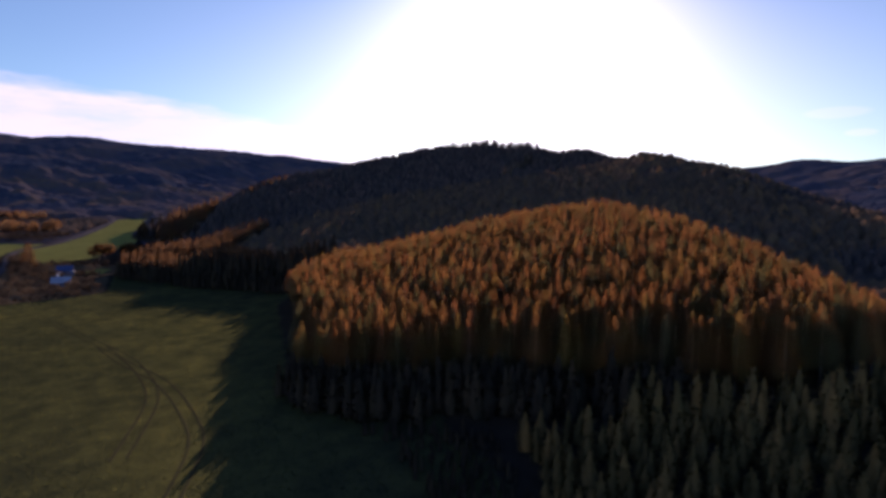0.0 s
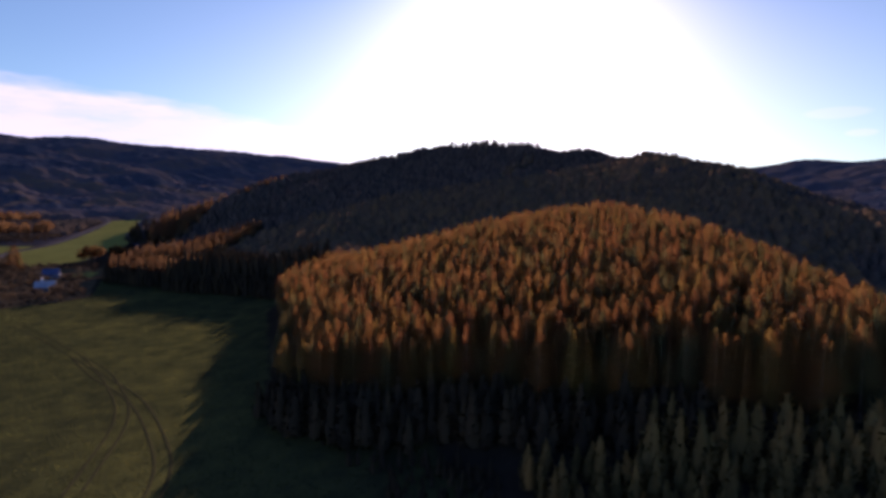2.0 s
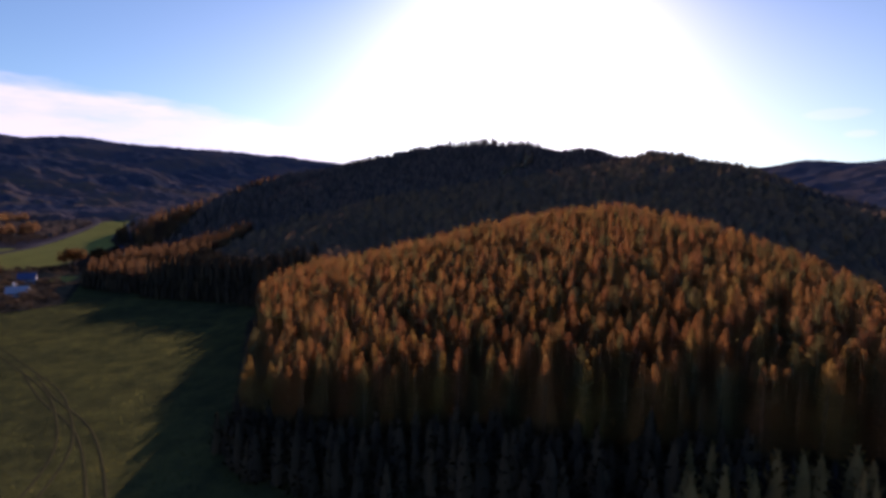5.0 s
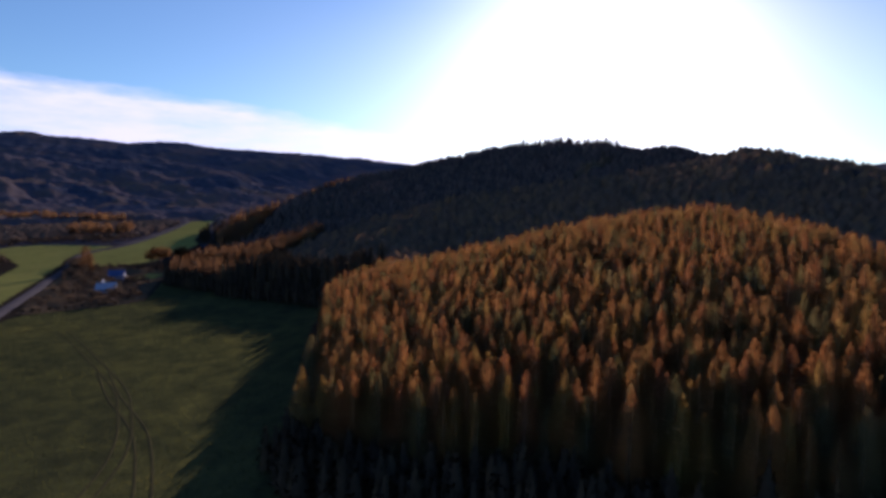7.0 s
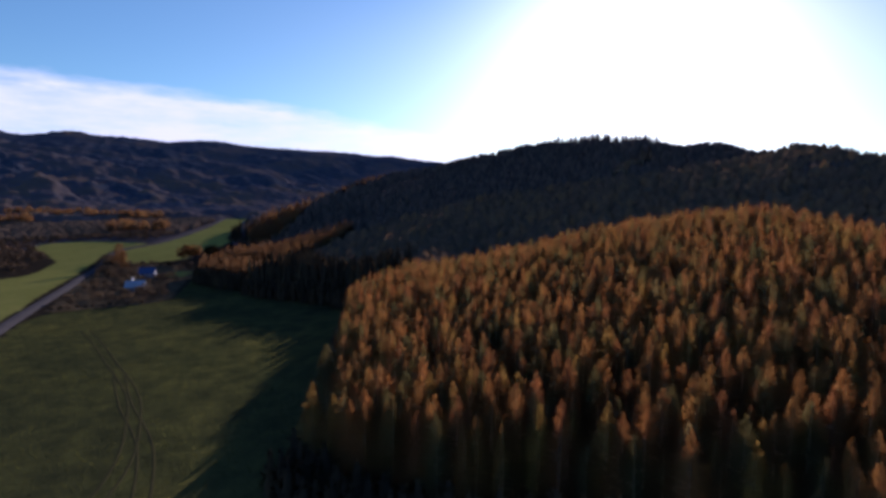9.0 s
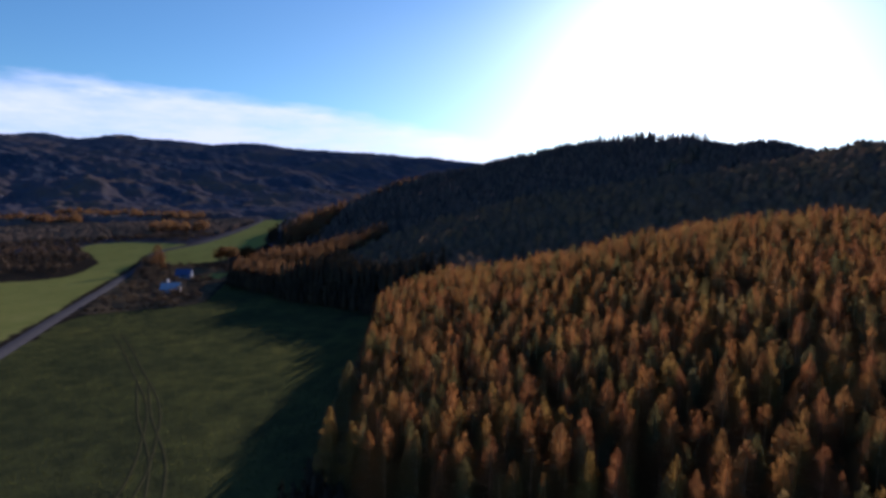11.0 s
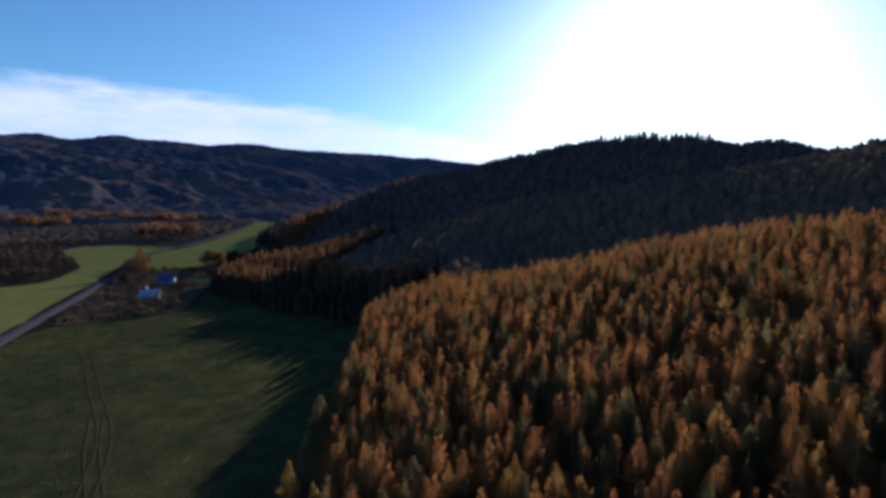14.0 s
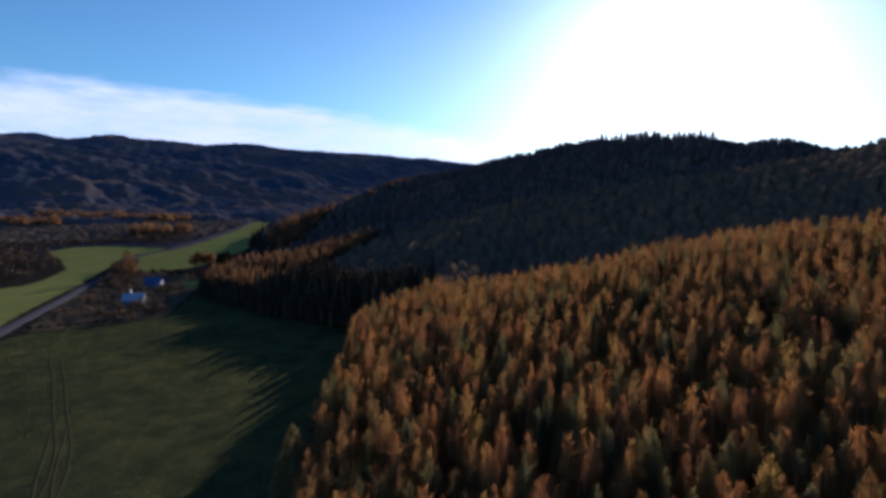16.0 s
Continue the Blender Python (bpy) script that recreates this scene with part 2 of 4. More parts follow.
def ground_material():
    """Forest litter, meadow and dry scrub, told apart by how far a place lies inside a meadow or a thicket."""
    m, n, l = mat("ground")

    def att(name):
        a = n.new("ShaderNodeAttribute")
        a.attribute_name = name
        return a.outputs["Fac"]

    big = noise_tex(n, l, 0.035, 5, 0.6)
    mid = noise_tex(n, l, 0.22, 5, 0.6)
    fine = noise_tex(n, l, 1.9, 5, 0.65)
    swath = noise_tex(n, l, 0.09, 3, 0.6, stretch=(1.0, 0.16, 1.0))
    g = M(n, l, "ADD", M(n, l, "MULTIPLY", big, 0.35), M(n, l, "ADD", M(n, l, "MULTIPLY", swath, 0.3), M(n, l, "ADD", M(n, l, "MULTIPLY", mid, 0.25), M(n, l, "MULTIPLY", fine, 0.15))))
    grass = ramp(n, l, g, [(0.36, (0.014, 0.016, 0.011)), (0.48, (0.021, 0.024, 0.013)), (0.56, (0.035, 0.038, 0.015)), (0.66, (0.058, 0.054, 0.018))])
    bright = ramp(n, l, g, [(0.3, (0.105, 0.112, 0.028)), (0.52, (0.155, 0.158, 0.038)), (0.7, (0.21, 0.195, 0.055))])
    litter = ramp(n, l, M(n, l, "ADD", M(n, l, "MULTIPLY", mid, 0.6), M(n, l, "MULTIPLY", fine, 0.4)), [(0.3, (0.016, 0.013, 0.009)), (0.6, (0.034, 0.027, 0.018)), (0.8, (0.05, 0.036, 0.022))])
    scrub = ramp(n, l, M(n, l, "ADD", M(n, l, "MULTIPLY", mid, 0.65), M(n, l, "MULTIPLY", fine, 0.35)), [(0.32, (0.04, 0.03, 0.018)), (0.5, (0.08, 0.06, 0.033)), (0.68, (0.145, 0.096, 0.048)), (0.8, (0.18, 0.135, 0.06))])
    wob = M(n, l, "MULTIPLY", M(n, l, "SUBTRACT", mid, 0.5), 5.0)

    def inside(name):
        return M(n, l, "MULTIPLY", M(n, l, "ADD", M(n, l, "ADD", att(name), wob), 0.5), 0.7, clamp=True)

    heath = ramp(n, l, big, [(0.35, (0.045, 0.043, 0.045)), (0.65, (0.072, 0.062, 0.06))])
    c = mixcol(n, l, M(n, l, "MULTIPLY", M(n, l, "ADD", att("heath"), wob), 0.05, clamp=True), litter, heath)
    carpet = ramp(n, l, mid, [(0.35, (0.06, 0.04, 0.022)), (0.65, (0.1, 0.066, 0.034))])
    c = mixcol(n, l, inside("needles"), c, carpet)
    c = mixcol(n, l, inside("scrub"), c, scrub)
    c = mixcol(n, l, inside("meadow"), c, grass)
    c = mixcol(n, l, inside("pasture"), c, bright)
    p = N(n, "ShaderNodeBsdfDiffuse", Roughness=0.7)
    l.new(c, p.inputs["Color"])
    bp = N(n, "ShaderNodeBump", Strength=0.6, Distance=0.4)
    l.new(fine, bp.inputs["Height"])
    l.new(bp.outputs[0], p.inputs["Normal"])
    # the blades of grass shine against the low sun
    shine = N(n, "ShaderNodeBsdfGlossy", Color=(0.52, 0.56, 0.17, 1), Roughness=0.6)
    l.new(bp.outputs[0], shine.inputs["Normal"])
    turf = M(n, l, "MAXIMUM", inside("meadow"), inside("pasture"))
    mx = n.new("ShaderNodeMixShader")
    l.new(M(n, l, "MULTIPLY", M(n, l, "MULTIPLY", turf, mid), 0.075), mx.inputs[0])
    l.new(p.outputs[0], mx.inputs[1])
    l.new(shine.outputs[0], mx.inputs[2])
    out = n.new("ShaderNodeOutputMaterial")
    l.new(mx.outputs[0], out.inputs["Surface"])
    return m


GROUND = ground_material()


# ---------------------------------------------------------------- the lie of the land (plan units in, plan units out; the meadow is at 0)
HILL = [(-66, 97, -0.6), (-57, 97, 0.7), (-47, 99, 3.2), (-42, 103, 5.2), (-37, 108, 7.2), (-32.6, 114, 9.8), (-29, 119, 12.6), (-10.3, 119.5, 16.1), (8.6, 114.7, 18.6), (15.2, 112, 18.2),
        (20.2, 108, 16.2), (24.8, 104, 16.4), (29.4, 92.4, 14.7), (32, 84.2, 13.9), (34.4, 74.5, 11.0), (38.9, 67.6, 8.8), (46.9, 58.5, 5.0), (60, 40, 2.0)]
FAR = [(-560, -60, 40.6), (-470, 120, 42.6), (-361, 286, 45.3), (-343, 317, 46.0), (-320, 343, 48.5), (-302, 358, 48.4), (-289, 367, 46.6), (-273, 378, 45.3), (-252, 389, 48.1), (-226, 403, 45.5), (-182, 421, 42.5),
       (-45, 450, 34.6), (60, 455, 30.6), (200, 410, 32.6), (245, 390, 35.2), (290, 365, 37.6), (360, 290, 39.0), (460, 120, 39.0), (520, -80, 38.6)]
NEARFAR = [(-330, 60, 24), (-262, 150, 25), (-215, 215, 24), (-165, 262, 21), (-120, 300, 14), (-90, 330, 8)]
SPUR = [(-8.4, 79.6, 6.6), (-4.1, 80.9, 7.4), (0.9, 82, 8.1), (5.8, 82.8, 9.2), (11.3, 83.2, 10.2), (22.2, 85.2, 11.9), (30, 90, 13.0)]
PEAKS = [(-357, 296, 48.0), (-352, 303, 49.0), (-326, 337, 51.0), (-321, 342, 50.8)]
RIGHT = [(95, 150, 9), (120, 128, 12), (150, 100, 11), (190, 70, 12)]


def ridge(x, y, pts, slope, soft):
    """Height of a hill range with that crest line, falling away to both sides."""
    best = np.full(np.shape(x), -1e9)
    for (ax, ay, az_), (bx, by, bz) in zip(pts, pts[1:]):
        ux, uy = bx - ax, by - ay
        f = np.clip(((x - ax) * ux + (y - ay) * uy) / (ux * ux + uy * uy), 0, 1)
        d = np.hypot(x - ax - f * ux, y - ay - f * uy)
        best = np.maximum(best, az_ + f * (bz - az_) - slope * (np.sqrt(d * d + soft * soft) - soft))
    return best


def smax(a, b, w):
    return 0.5 * (a + b + np.sqrt((a - b) ** 2 + w * w))


def waves(x, y, seed, size, octaves=4):
    """Soft uneven relief from crossed sine waves."""
    r = np.random.RandomState(seed)
    s, amp, tot = np.zeros(np.shape(x)), 1.0, 0.0
    for o in range(octaves):
        for k in range(4):
            a, ph = r.uniform(0, 2 * math.pi, 2)
            q = 2 * math.pi / size * (2 ** o) * r.uniform(0.7, 1.4)
            s = s + amp * np.sin(q * (x * math.cos(a) + y * math.sin(a)) + ph + 0.6 * np.sin(q * 0.7 * (y * math.cos(a) - x * math.sin(a)) + ph * 2))
        tot += amp * 2
        amp *= 0.5
    return s / tot


def step(a, b, v):
    t = np.clip((v - a) / (b - a), 0, 1)
    return t * t * (3 - 2 * t)


def knoll(x, y):
    q = -3.3 + 0.238 * x + 0.279 * y - 0.00733 * x * x - 0.00223 * y * y
    q = q - 0.04 * np.maximum(0, x - 12) ** 2 - 0.024 * step(-10, 0, x) * np.maximum(0, y - 38 - 0.25 * x) ** 2
    return q


def land(x, y):
    x, y = np.asarray(x, float), np.asarray(y, float)
    v = -0.15 + 0.042 * np.maximum(0, y - 66) + 0.10 * np.maximum(0, x + 20) * step(60, 30, y) * 0.35
    v = v + 0.06 * waves(x, y, 3, 17, 3)
    z = smax(v, knoll(x, y), 0.9)
    z = smax(z, ridge(x, y, HILL, 0.36, 4) + 0.7 * waves(x, y, 5, 30), 1.2)
    z = smax(z, ridge(x, y, SPUR, 0.4, 3) + 0.3 * waves(x, y, 6, 14), 1.0)
    far = ridge(x, y, FAR, 0.215, 20)
    far = far + 7.0 * waves(x, y, 7, 130, 5) * step(50, 20, far) * step(0, 14, far)
    peak = np.maximum(ridge(x, y, PEAKS[:2], 0.3, 3), ridge(x, y, PEAKS[2:], 0.3, 3))
    far = smax(far, peak, 0.8)
    near = ridge(x, y, NEARFAR, 0.2, 12)
    far = smax(far, near + 4.0 * waves(x, y, 9, 70, 5) * step(0, 10, near), 3)
    far = smax(far, ridge(x, y, RIGHT, 0.15, 12) + 1.0 * waves(x, y, 11, 50, 4), 2)
    return smax(z, far, 1.5)


def gz(x, y):
    return float(land(x, y)) * K


def depth_in(poly, x, y):
    """How far a place lies inside a polygon (outside: below zero)."""
    d, ins = np.full(np.shape(x), 1e9), np.zeros(np.shape(x), bool)
    for (ax, ay), (bx, by) in zip(poly, poly[1:] + poly[:1]):
        ux, uy = bx - ax, by - ay
        f = np.clip(((x - ax) * ux + (y - ay) * uy) / (ux * ux + uy * uy), 0, 1)
        d = np.minimum(d, np.hypot(x - ax - f * ux, y - ay - f * uy))
        ins ^= ((ay > y) != (by > y)) & (x < ax + (y - ay) * ux / (uy if uy else 1e-9))
    return np.where(ins, d, -d)


MEADOW = [(-60, -40), (-34, 37.6), (-37.4, 42.6), (-38.2, 45.8), (-36.2, 48), (-33.6, 50.2), (-32.6, 53), (-38, 63), (-32, 66), (-26, 62), (-18, 54), (-12.5, 48), (-13.3, 44), (-7.3, 25.3), (-1, 21.4), (3, 12), (6, -40)]
PASTURES = [[(-70, 51), (-58.9, 57.7), (-57.1, 63.3), (-53.6, 64.4), (-49.4, 57.6), (-44.6, 50.5), (-41, 45.4), (-37, 38.8), (-32.5, 32), (-62, 10)],
            [(-81.6, 83.2), (-83, 88), (-81.5, 92), (-74, 92.5), (-66.3, 92), (-66.2, 84.5), (-63.2, 78.2), (-58, 70.8), (-54.6, 65), (-57.8, 61.2), (-64.1, 71.5), (-73.8, 79)],
            [(-53, 72.5), (-58.5, 75), (-62.5, 80.5), (-64.3, 85), (-64, 92.5), (-67.5, 104), (-73, 118), (-78.5, 131), (-84, 142.5), (-77, 144), (-70, 134), (-64, 117), (-60, 107), (-55, 97), (-50, 90), (-51.5, 84), (-48.5, 77), (-51, 74)]]
PATCH = [(-43.6, 65.0), (-44.3, 68.6), (-41.7, 69.2), (-40.5, 64.9)]
SCRUB = [(-38.6, 45.4), (-47, 57), (-57, 72), (-49.5, 73), (-40, 71), (-39, 64), (-32.6, 52.6), (-33.8, 50.2), (-36.4, 48)]
STAND = [(-5.4, 24.2), (-7.4, 29.6), (-9.0, 34), (-12.4, 44.2), (-9, 47), (-3, 46.5), (4, 46), (9, 45), (13.2, 43), (16, 37), (19, 31), (20.5, 25), (17.5, 20), (15, 18.4), (11, 17.2), (8, 18.0), (4.4, 18.9), (1.3, 20.9), (-2.4, 21.4), (-4.4, 22.6)]
STRIP = [(-36.8, 62.8), (-32, 60), (-27.5, 58.6), (-25.5, 60.5), (-28.5, 68), (-27.5, 75), (-25.5, 81), (-28, 84), (-32, 78), (-37.5, 70), (-39.5, 67)]


def raw_mesh(name, verts, faces, material, smooth=False, attrs=None, normals=None):
    """A mesh from arrays of corners and of triangles or quads."""
    me = bpy.data.meshes.new(name)
    verts, faces = np.asarray(verts, np.float32), np.asarray(faces, np.int32)
    k = faces.shape[1]
    me.vertices.add(len(verts))
    me.vertices.foreach_set("co", verts.ravel())
    me.loops.add(faces.size)
    me.loops.foreach_set("vertex_index", faces.ravel())
    me.polygons.add(len(faces))
    me.polygons.foreach_set("loop_start", np.arange(0, faces.size, k, dtype=np.int32))
    me.polygons.foreach_set("loop_total", np.full(len(faces), k, np.int32))
    if smooth:
        me.polygons.foreach_set("use_smooth", np.ones(len(faces), bool))
    for key, val in (attrs or {}).items():
        me.attributes.new(key, "FLOAT", "POINT").data.foreach_set("value", np.asarray(val, np.float32))
    me.update(calc_edges=True)
    if normals is not None:
        me.normals_split_custom_set_from_vertices(np.asarray(normals, np.float32))
    me.materials.append(material)
    return me


def build_ground():
    ang = np.radians(np.concatenate([np.arange(-62, 52, 0.5), np.arange(52, 298, 6)]))
    rad = np.concatenate([[0], np.geomspace(1.5, 1080, 270)])
    A, R = np.meshgrid(ang, rad[1:])
    x = np.concatenate([[0], (R * np.sin(A)).ravel()])
    y = np.concatenate([[6], (6 + R * np.cos(A)).ravel()])
    z = land(x, y)
    past = np.max([depth_in(p, x, y) for p in PASTURES + [PATCH]], axis=0)
    mead = np.maximum(depth_in(MEADOW, x, y), depth_in(PATCH, x, y))
    na, nr = len(ang), len(rad) - 1
    i, j = np.meshgrid(np.arange(nr - 1), np.arange(na), indexing="ij")
    j2 = (j + 1) % na
    a, b, c, d = 1 + i * na + j, 1 + (i + 1) * na + j, 1 + (i + 1) * na + j2, 1 + i * na + j2
    quads = np.stack([a.ravel(), d.ravel(), c.ravel(), b.ravel()], 1)
    # the innermost ring closes round the centre
    hub = np.stack([np.zeros(na, int), 1 + (np.arange(na) + 1) % na, 1 + np.arange(na), np.zeros(na, int)], 1)
    tri = np.concatenate([quads[:, [0, 1, 2]], quads[:, [0, 2, 3]], hub[:, :3]])
    me = raw_mesh("ground", np.stack([x * K, y * K, z * K], 1), tri, GROUND, True,
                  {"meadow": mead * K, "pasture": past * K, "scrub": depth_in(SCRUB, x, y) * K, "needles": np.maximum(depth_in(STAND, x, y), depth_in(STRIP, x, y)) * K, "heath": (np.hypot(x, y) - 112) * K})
    tagged(new("ground", me), "rolling valley floor and hills of meadow, scrub and forest litter", "ground", kind="structure")


build_ground()


def grass_material():
    m, n, l = mat("meadow_grass")
    big = noise_tex(n, l, 0.035, 5, 0.6)
    mid = noise_tex(n, l, 0.22, 5, 0.6)
    att = n.new("ShaderNodeAttribute")
    att.attribute_name = "tint"
    g = M(n, l, "ADD", M(n, l, "MULTIPLY", big, 0.5), M(n, l, "ADD", M(n, l, "MULTIPLY", mid, 0.44), M(n, l, "MULTIPLY", att.outputs["Fac"], 0.06)))
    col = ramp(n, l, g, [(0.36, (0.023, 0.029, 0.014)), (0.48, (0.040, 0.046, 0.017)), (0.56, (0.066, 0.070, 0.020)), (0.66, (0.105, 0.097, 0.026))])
    d = N(n, "ShaderNodeBsdfDiffuse", Roughness=0.6)
    t = n.new("ShaderNodeBsdfTranslucent")
    l.new(col, d.inputs["Color"])
    l.new(col, t.inputs["Color"])
    mx = N(n, "ShaderNodeMixShader", Fac=0.85)
    l.new(d.outputs[0], mx.inputs[1])
    l.new(t.outputs[0], mx.inputs[2])
    out = n.new("ShaderNodeOutputMaterial")
    l.new(mx.outputs[0], out.inputs["Surface"])
    return m


def build_grass(name, poly, gap, seed, label):
    """Tufts of grass over a meadow: three leaning blades each, in clumps."""
    r = np.random.RandomState(seed)
    q = np.array(poly)
    nx, ny = int((q[:, 0].max() - q[:, 0].min()) * K / gap), int((q[:, 1].max() - q[:, 1].min()) * K / gap)
    x, y = np.meshgrid(np.linspace(q[:, 0].min(), q[:, 0].max(), nx), np.linspace(q[:, 1].min(), q[:, 1].max(), ny))
    x, y = x.ravel() + r.uniform(-0.6, 0.6, x.size) * gap / K, y.ravel() + r.uniform(-0.6, 0.6, y.size) * gap / K
    ok = depth_in(poly, x, y) > r.uniform(0, 0.15, x.size)
    x, y = np.repeat(x[ok], 3), np.repeat(y[ok], 3)
    n = len(x)
    base = np.stack([x * K + r.uniform(-0.2, 0.2, n), y * K + r.uniform(-0.2, 0.2, n), land(x, y) * K - 0.03], 1)
    a, tall, wide = r.uniform(0, 2 * math.pi, n), r.uniform(0.05, 0.13, n), r.uniform(0.2, 0.42, n)
    side = np.stack([np.cos(a) * wide, np.sin(a) * wide, np.zeros(n)], 1)
    tip = np.stack([r.uniform(-0.15, 0.15, n), r.uniform(-0.15, 0.15, n), tall], 1)
    v = np.stack([base - side, base + side, base + tip], 1).reshape(-1, 3)
    f = np.arange(3 * n).reshape(-1, 3)
    me = raw_mesh(name, v, f, GRASS, False, {"tint": np.repeat(r.rand(n), 3)})
    tagged(new(name, me), label, "grass", kind="stuff")


GRASS = grass_material()
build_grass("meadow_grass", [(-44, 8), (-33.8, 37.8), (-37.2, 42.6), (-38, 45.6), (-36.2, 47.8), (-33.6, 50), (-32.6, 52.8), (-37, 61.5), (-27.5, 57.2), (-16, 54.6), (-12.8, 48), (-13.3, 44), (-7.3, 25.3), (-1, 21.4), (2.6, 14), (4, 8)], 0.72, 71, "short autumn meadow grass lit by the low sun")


def ribbon(name, pts, width, lift, material, label, category, fine=1.2, drop=0.5):
    """A strip laid on the land along a smooth line through pts."""
    pts = [Vector((x, y, 0)) for x, y in pts]
    line = []
    for k in range(len(pts) - 1):
        p0, p1, p2, p3 = pts[max(k - 1, 0)], pts[k], pts[k + 1], pts[min(k + 2, len(pts) - 1)]
        n = max(2, int((p2 - p1).length / fine))
        for s in range(n):
            t = s / n
            line.append(0.5 * (2 * p1 + (p2 - p0) * t + (2 * p0 - 5 * p1 + 4 * p2 - p3) * t * t + (3 * p1 - p0 - 3 * p2 + p3) * t ** 3))
    line.append(pts[-1])
    vs, fs = [], []
    for k, p in enumerate(line):
        d = (line[min(k + 1, len(line) - 1)] - line[max(k - 1, 0)]).normalized()
        side = Vector((d.y, -d.x, 0))
        for c in (-0.5, -0.2, 0.2, 0.5):
            q = p + side * c * width / K
            crown = lift - (drop if abs(c) == 0.5 else 0)
            vs.append((q.x * K, q.y * K, gz(q.x, q.y) + crown))
    for k in range(len(line) - 1):
        for c in range(3):
            fs.append((4 * k + c, 4 * k + c + 1, 4 * k + c + 5, 4 * k + c + 4))
    return tagged(new(name, raw_mesh(name, vs, fs, material, True)), label, category, kind="structure")


ribbon("road", [(-12, 8), (-27, 26.5), (-36, 39.3), (-42.2, 48.7), (-47.2, 56.4), (-51.8, 63.1), (-57, 71.5), (-62.3, 78.8), (-65, 84.5), (-65.2, 92), (-68.5, 103.3), (-73.9, 117), (-79.2, 131), (-84.5, 141.5), (-92, 152), (-104, 168)],
       6.2, 0.3, ASPHALT, "narrow grey worn asphalt country road along the fields", "road")


# ---------------------------------------------------------------- trees
def tube(p0, p1, r0, r1, sides=6):
    """Corners and triangles of a tapered stem."""
    p0, p1 = Vector(p0), Vector(p1)
    ax = (p1 - p0).normalized()
    u = ax.orthogonal().normalized()
    w = ax.cross(u)
    vs = []
    for p, r in ((p0, r0), (p1, r1)):
        for k in range(sides):
            a = 2 * math.pi * k / sides
            vs.append(p + (u * math.cos(a) + w * math.sin(a)) * r)
    fs = []
    for k in range(sides):
        k2 = (k + 1) % sides
        fs += [(k, k2, sides + k2), (k, sides + k2, sides + k)]
    return vs, fs


def soft_normals(v, lift):
    """Normals that lean outwards from a stem, as a crown of fine twigs takes the light."""
    v = np.asarray(v, float)
    n = np.column_stack([v[:, 0], v[:, 1], np.zeros(len(v))])
    n /= np.maximum(np.hypot(n[:, 0], n[:, 1]), 0.05)[:, None]
    n[:, 2] = lift
    return n / np.linalg.norm(n, axis=1)[:, None]


class Soup:
    def __init__(self):
        self.v, self.f = [], []

    def add(self, vs, fs):
        o = len(self.v)
        self.v += [tuple(q) for q in vs]
        self.f += [tuple(i + o for i in t) for t in fs]

    def arrays(self):
        return np.array(self.v, float), np.array(self.f, int)


def tuft(soup, r, at, out, long, wide, planes=2):
    """A spray of needles: crossed kite-shaped blades along 'out'."""
    at, out = Vector(at), Vector(out).normalized()
    u = out.orthogonal().normalized()
    u.rotate(Matrix.Rotation(r.uniform(0, 6.3), 3, out))
    if planes == 0:
        m = at - out * long * 0.4
        soup.add([m + u * wide * 0.5, m - u * wide * 0.5, at + out * long * 0.6], [(0, 1, 2)])
    for k in range(planes):
        s = u if k == 0 else out.cross(u)
        a, b = at - out * long * 0.35, at + out * long * 0.65
        m = at + out * long * r.uniform(-0.05, 0.15)
        soup.add([a, m + s * wide * r.uniform(0.35, 0.6), b, m - s * wide * r.uniform(0.35, 0.6)], [(0, 1, 2), (0, 2, 3)])


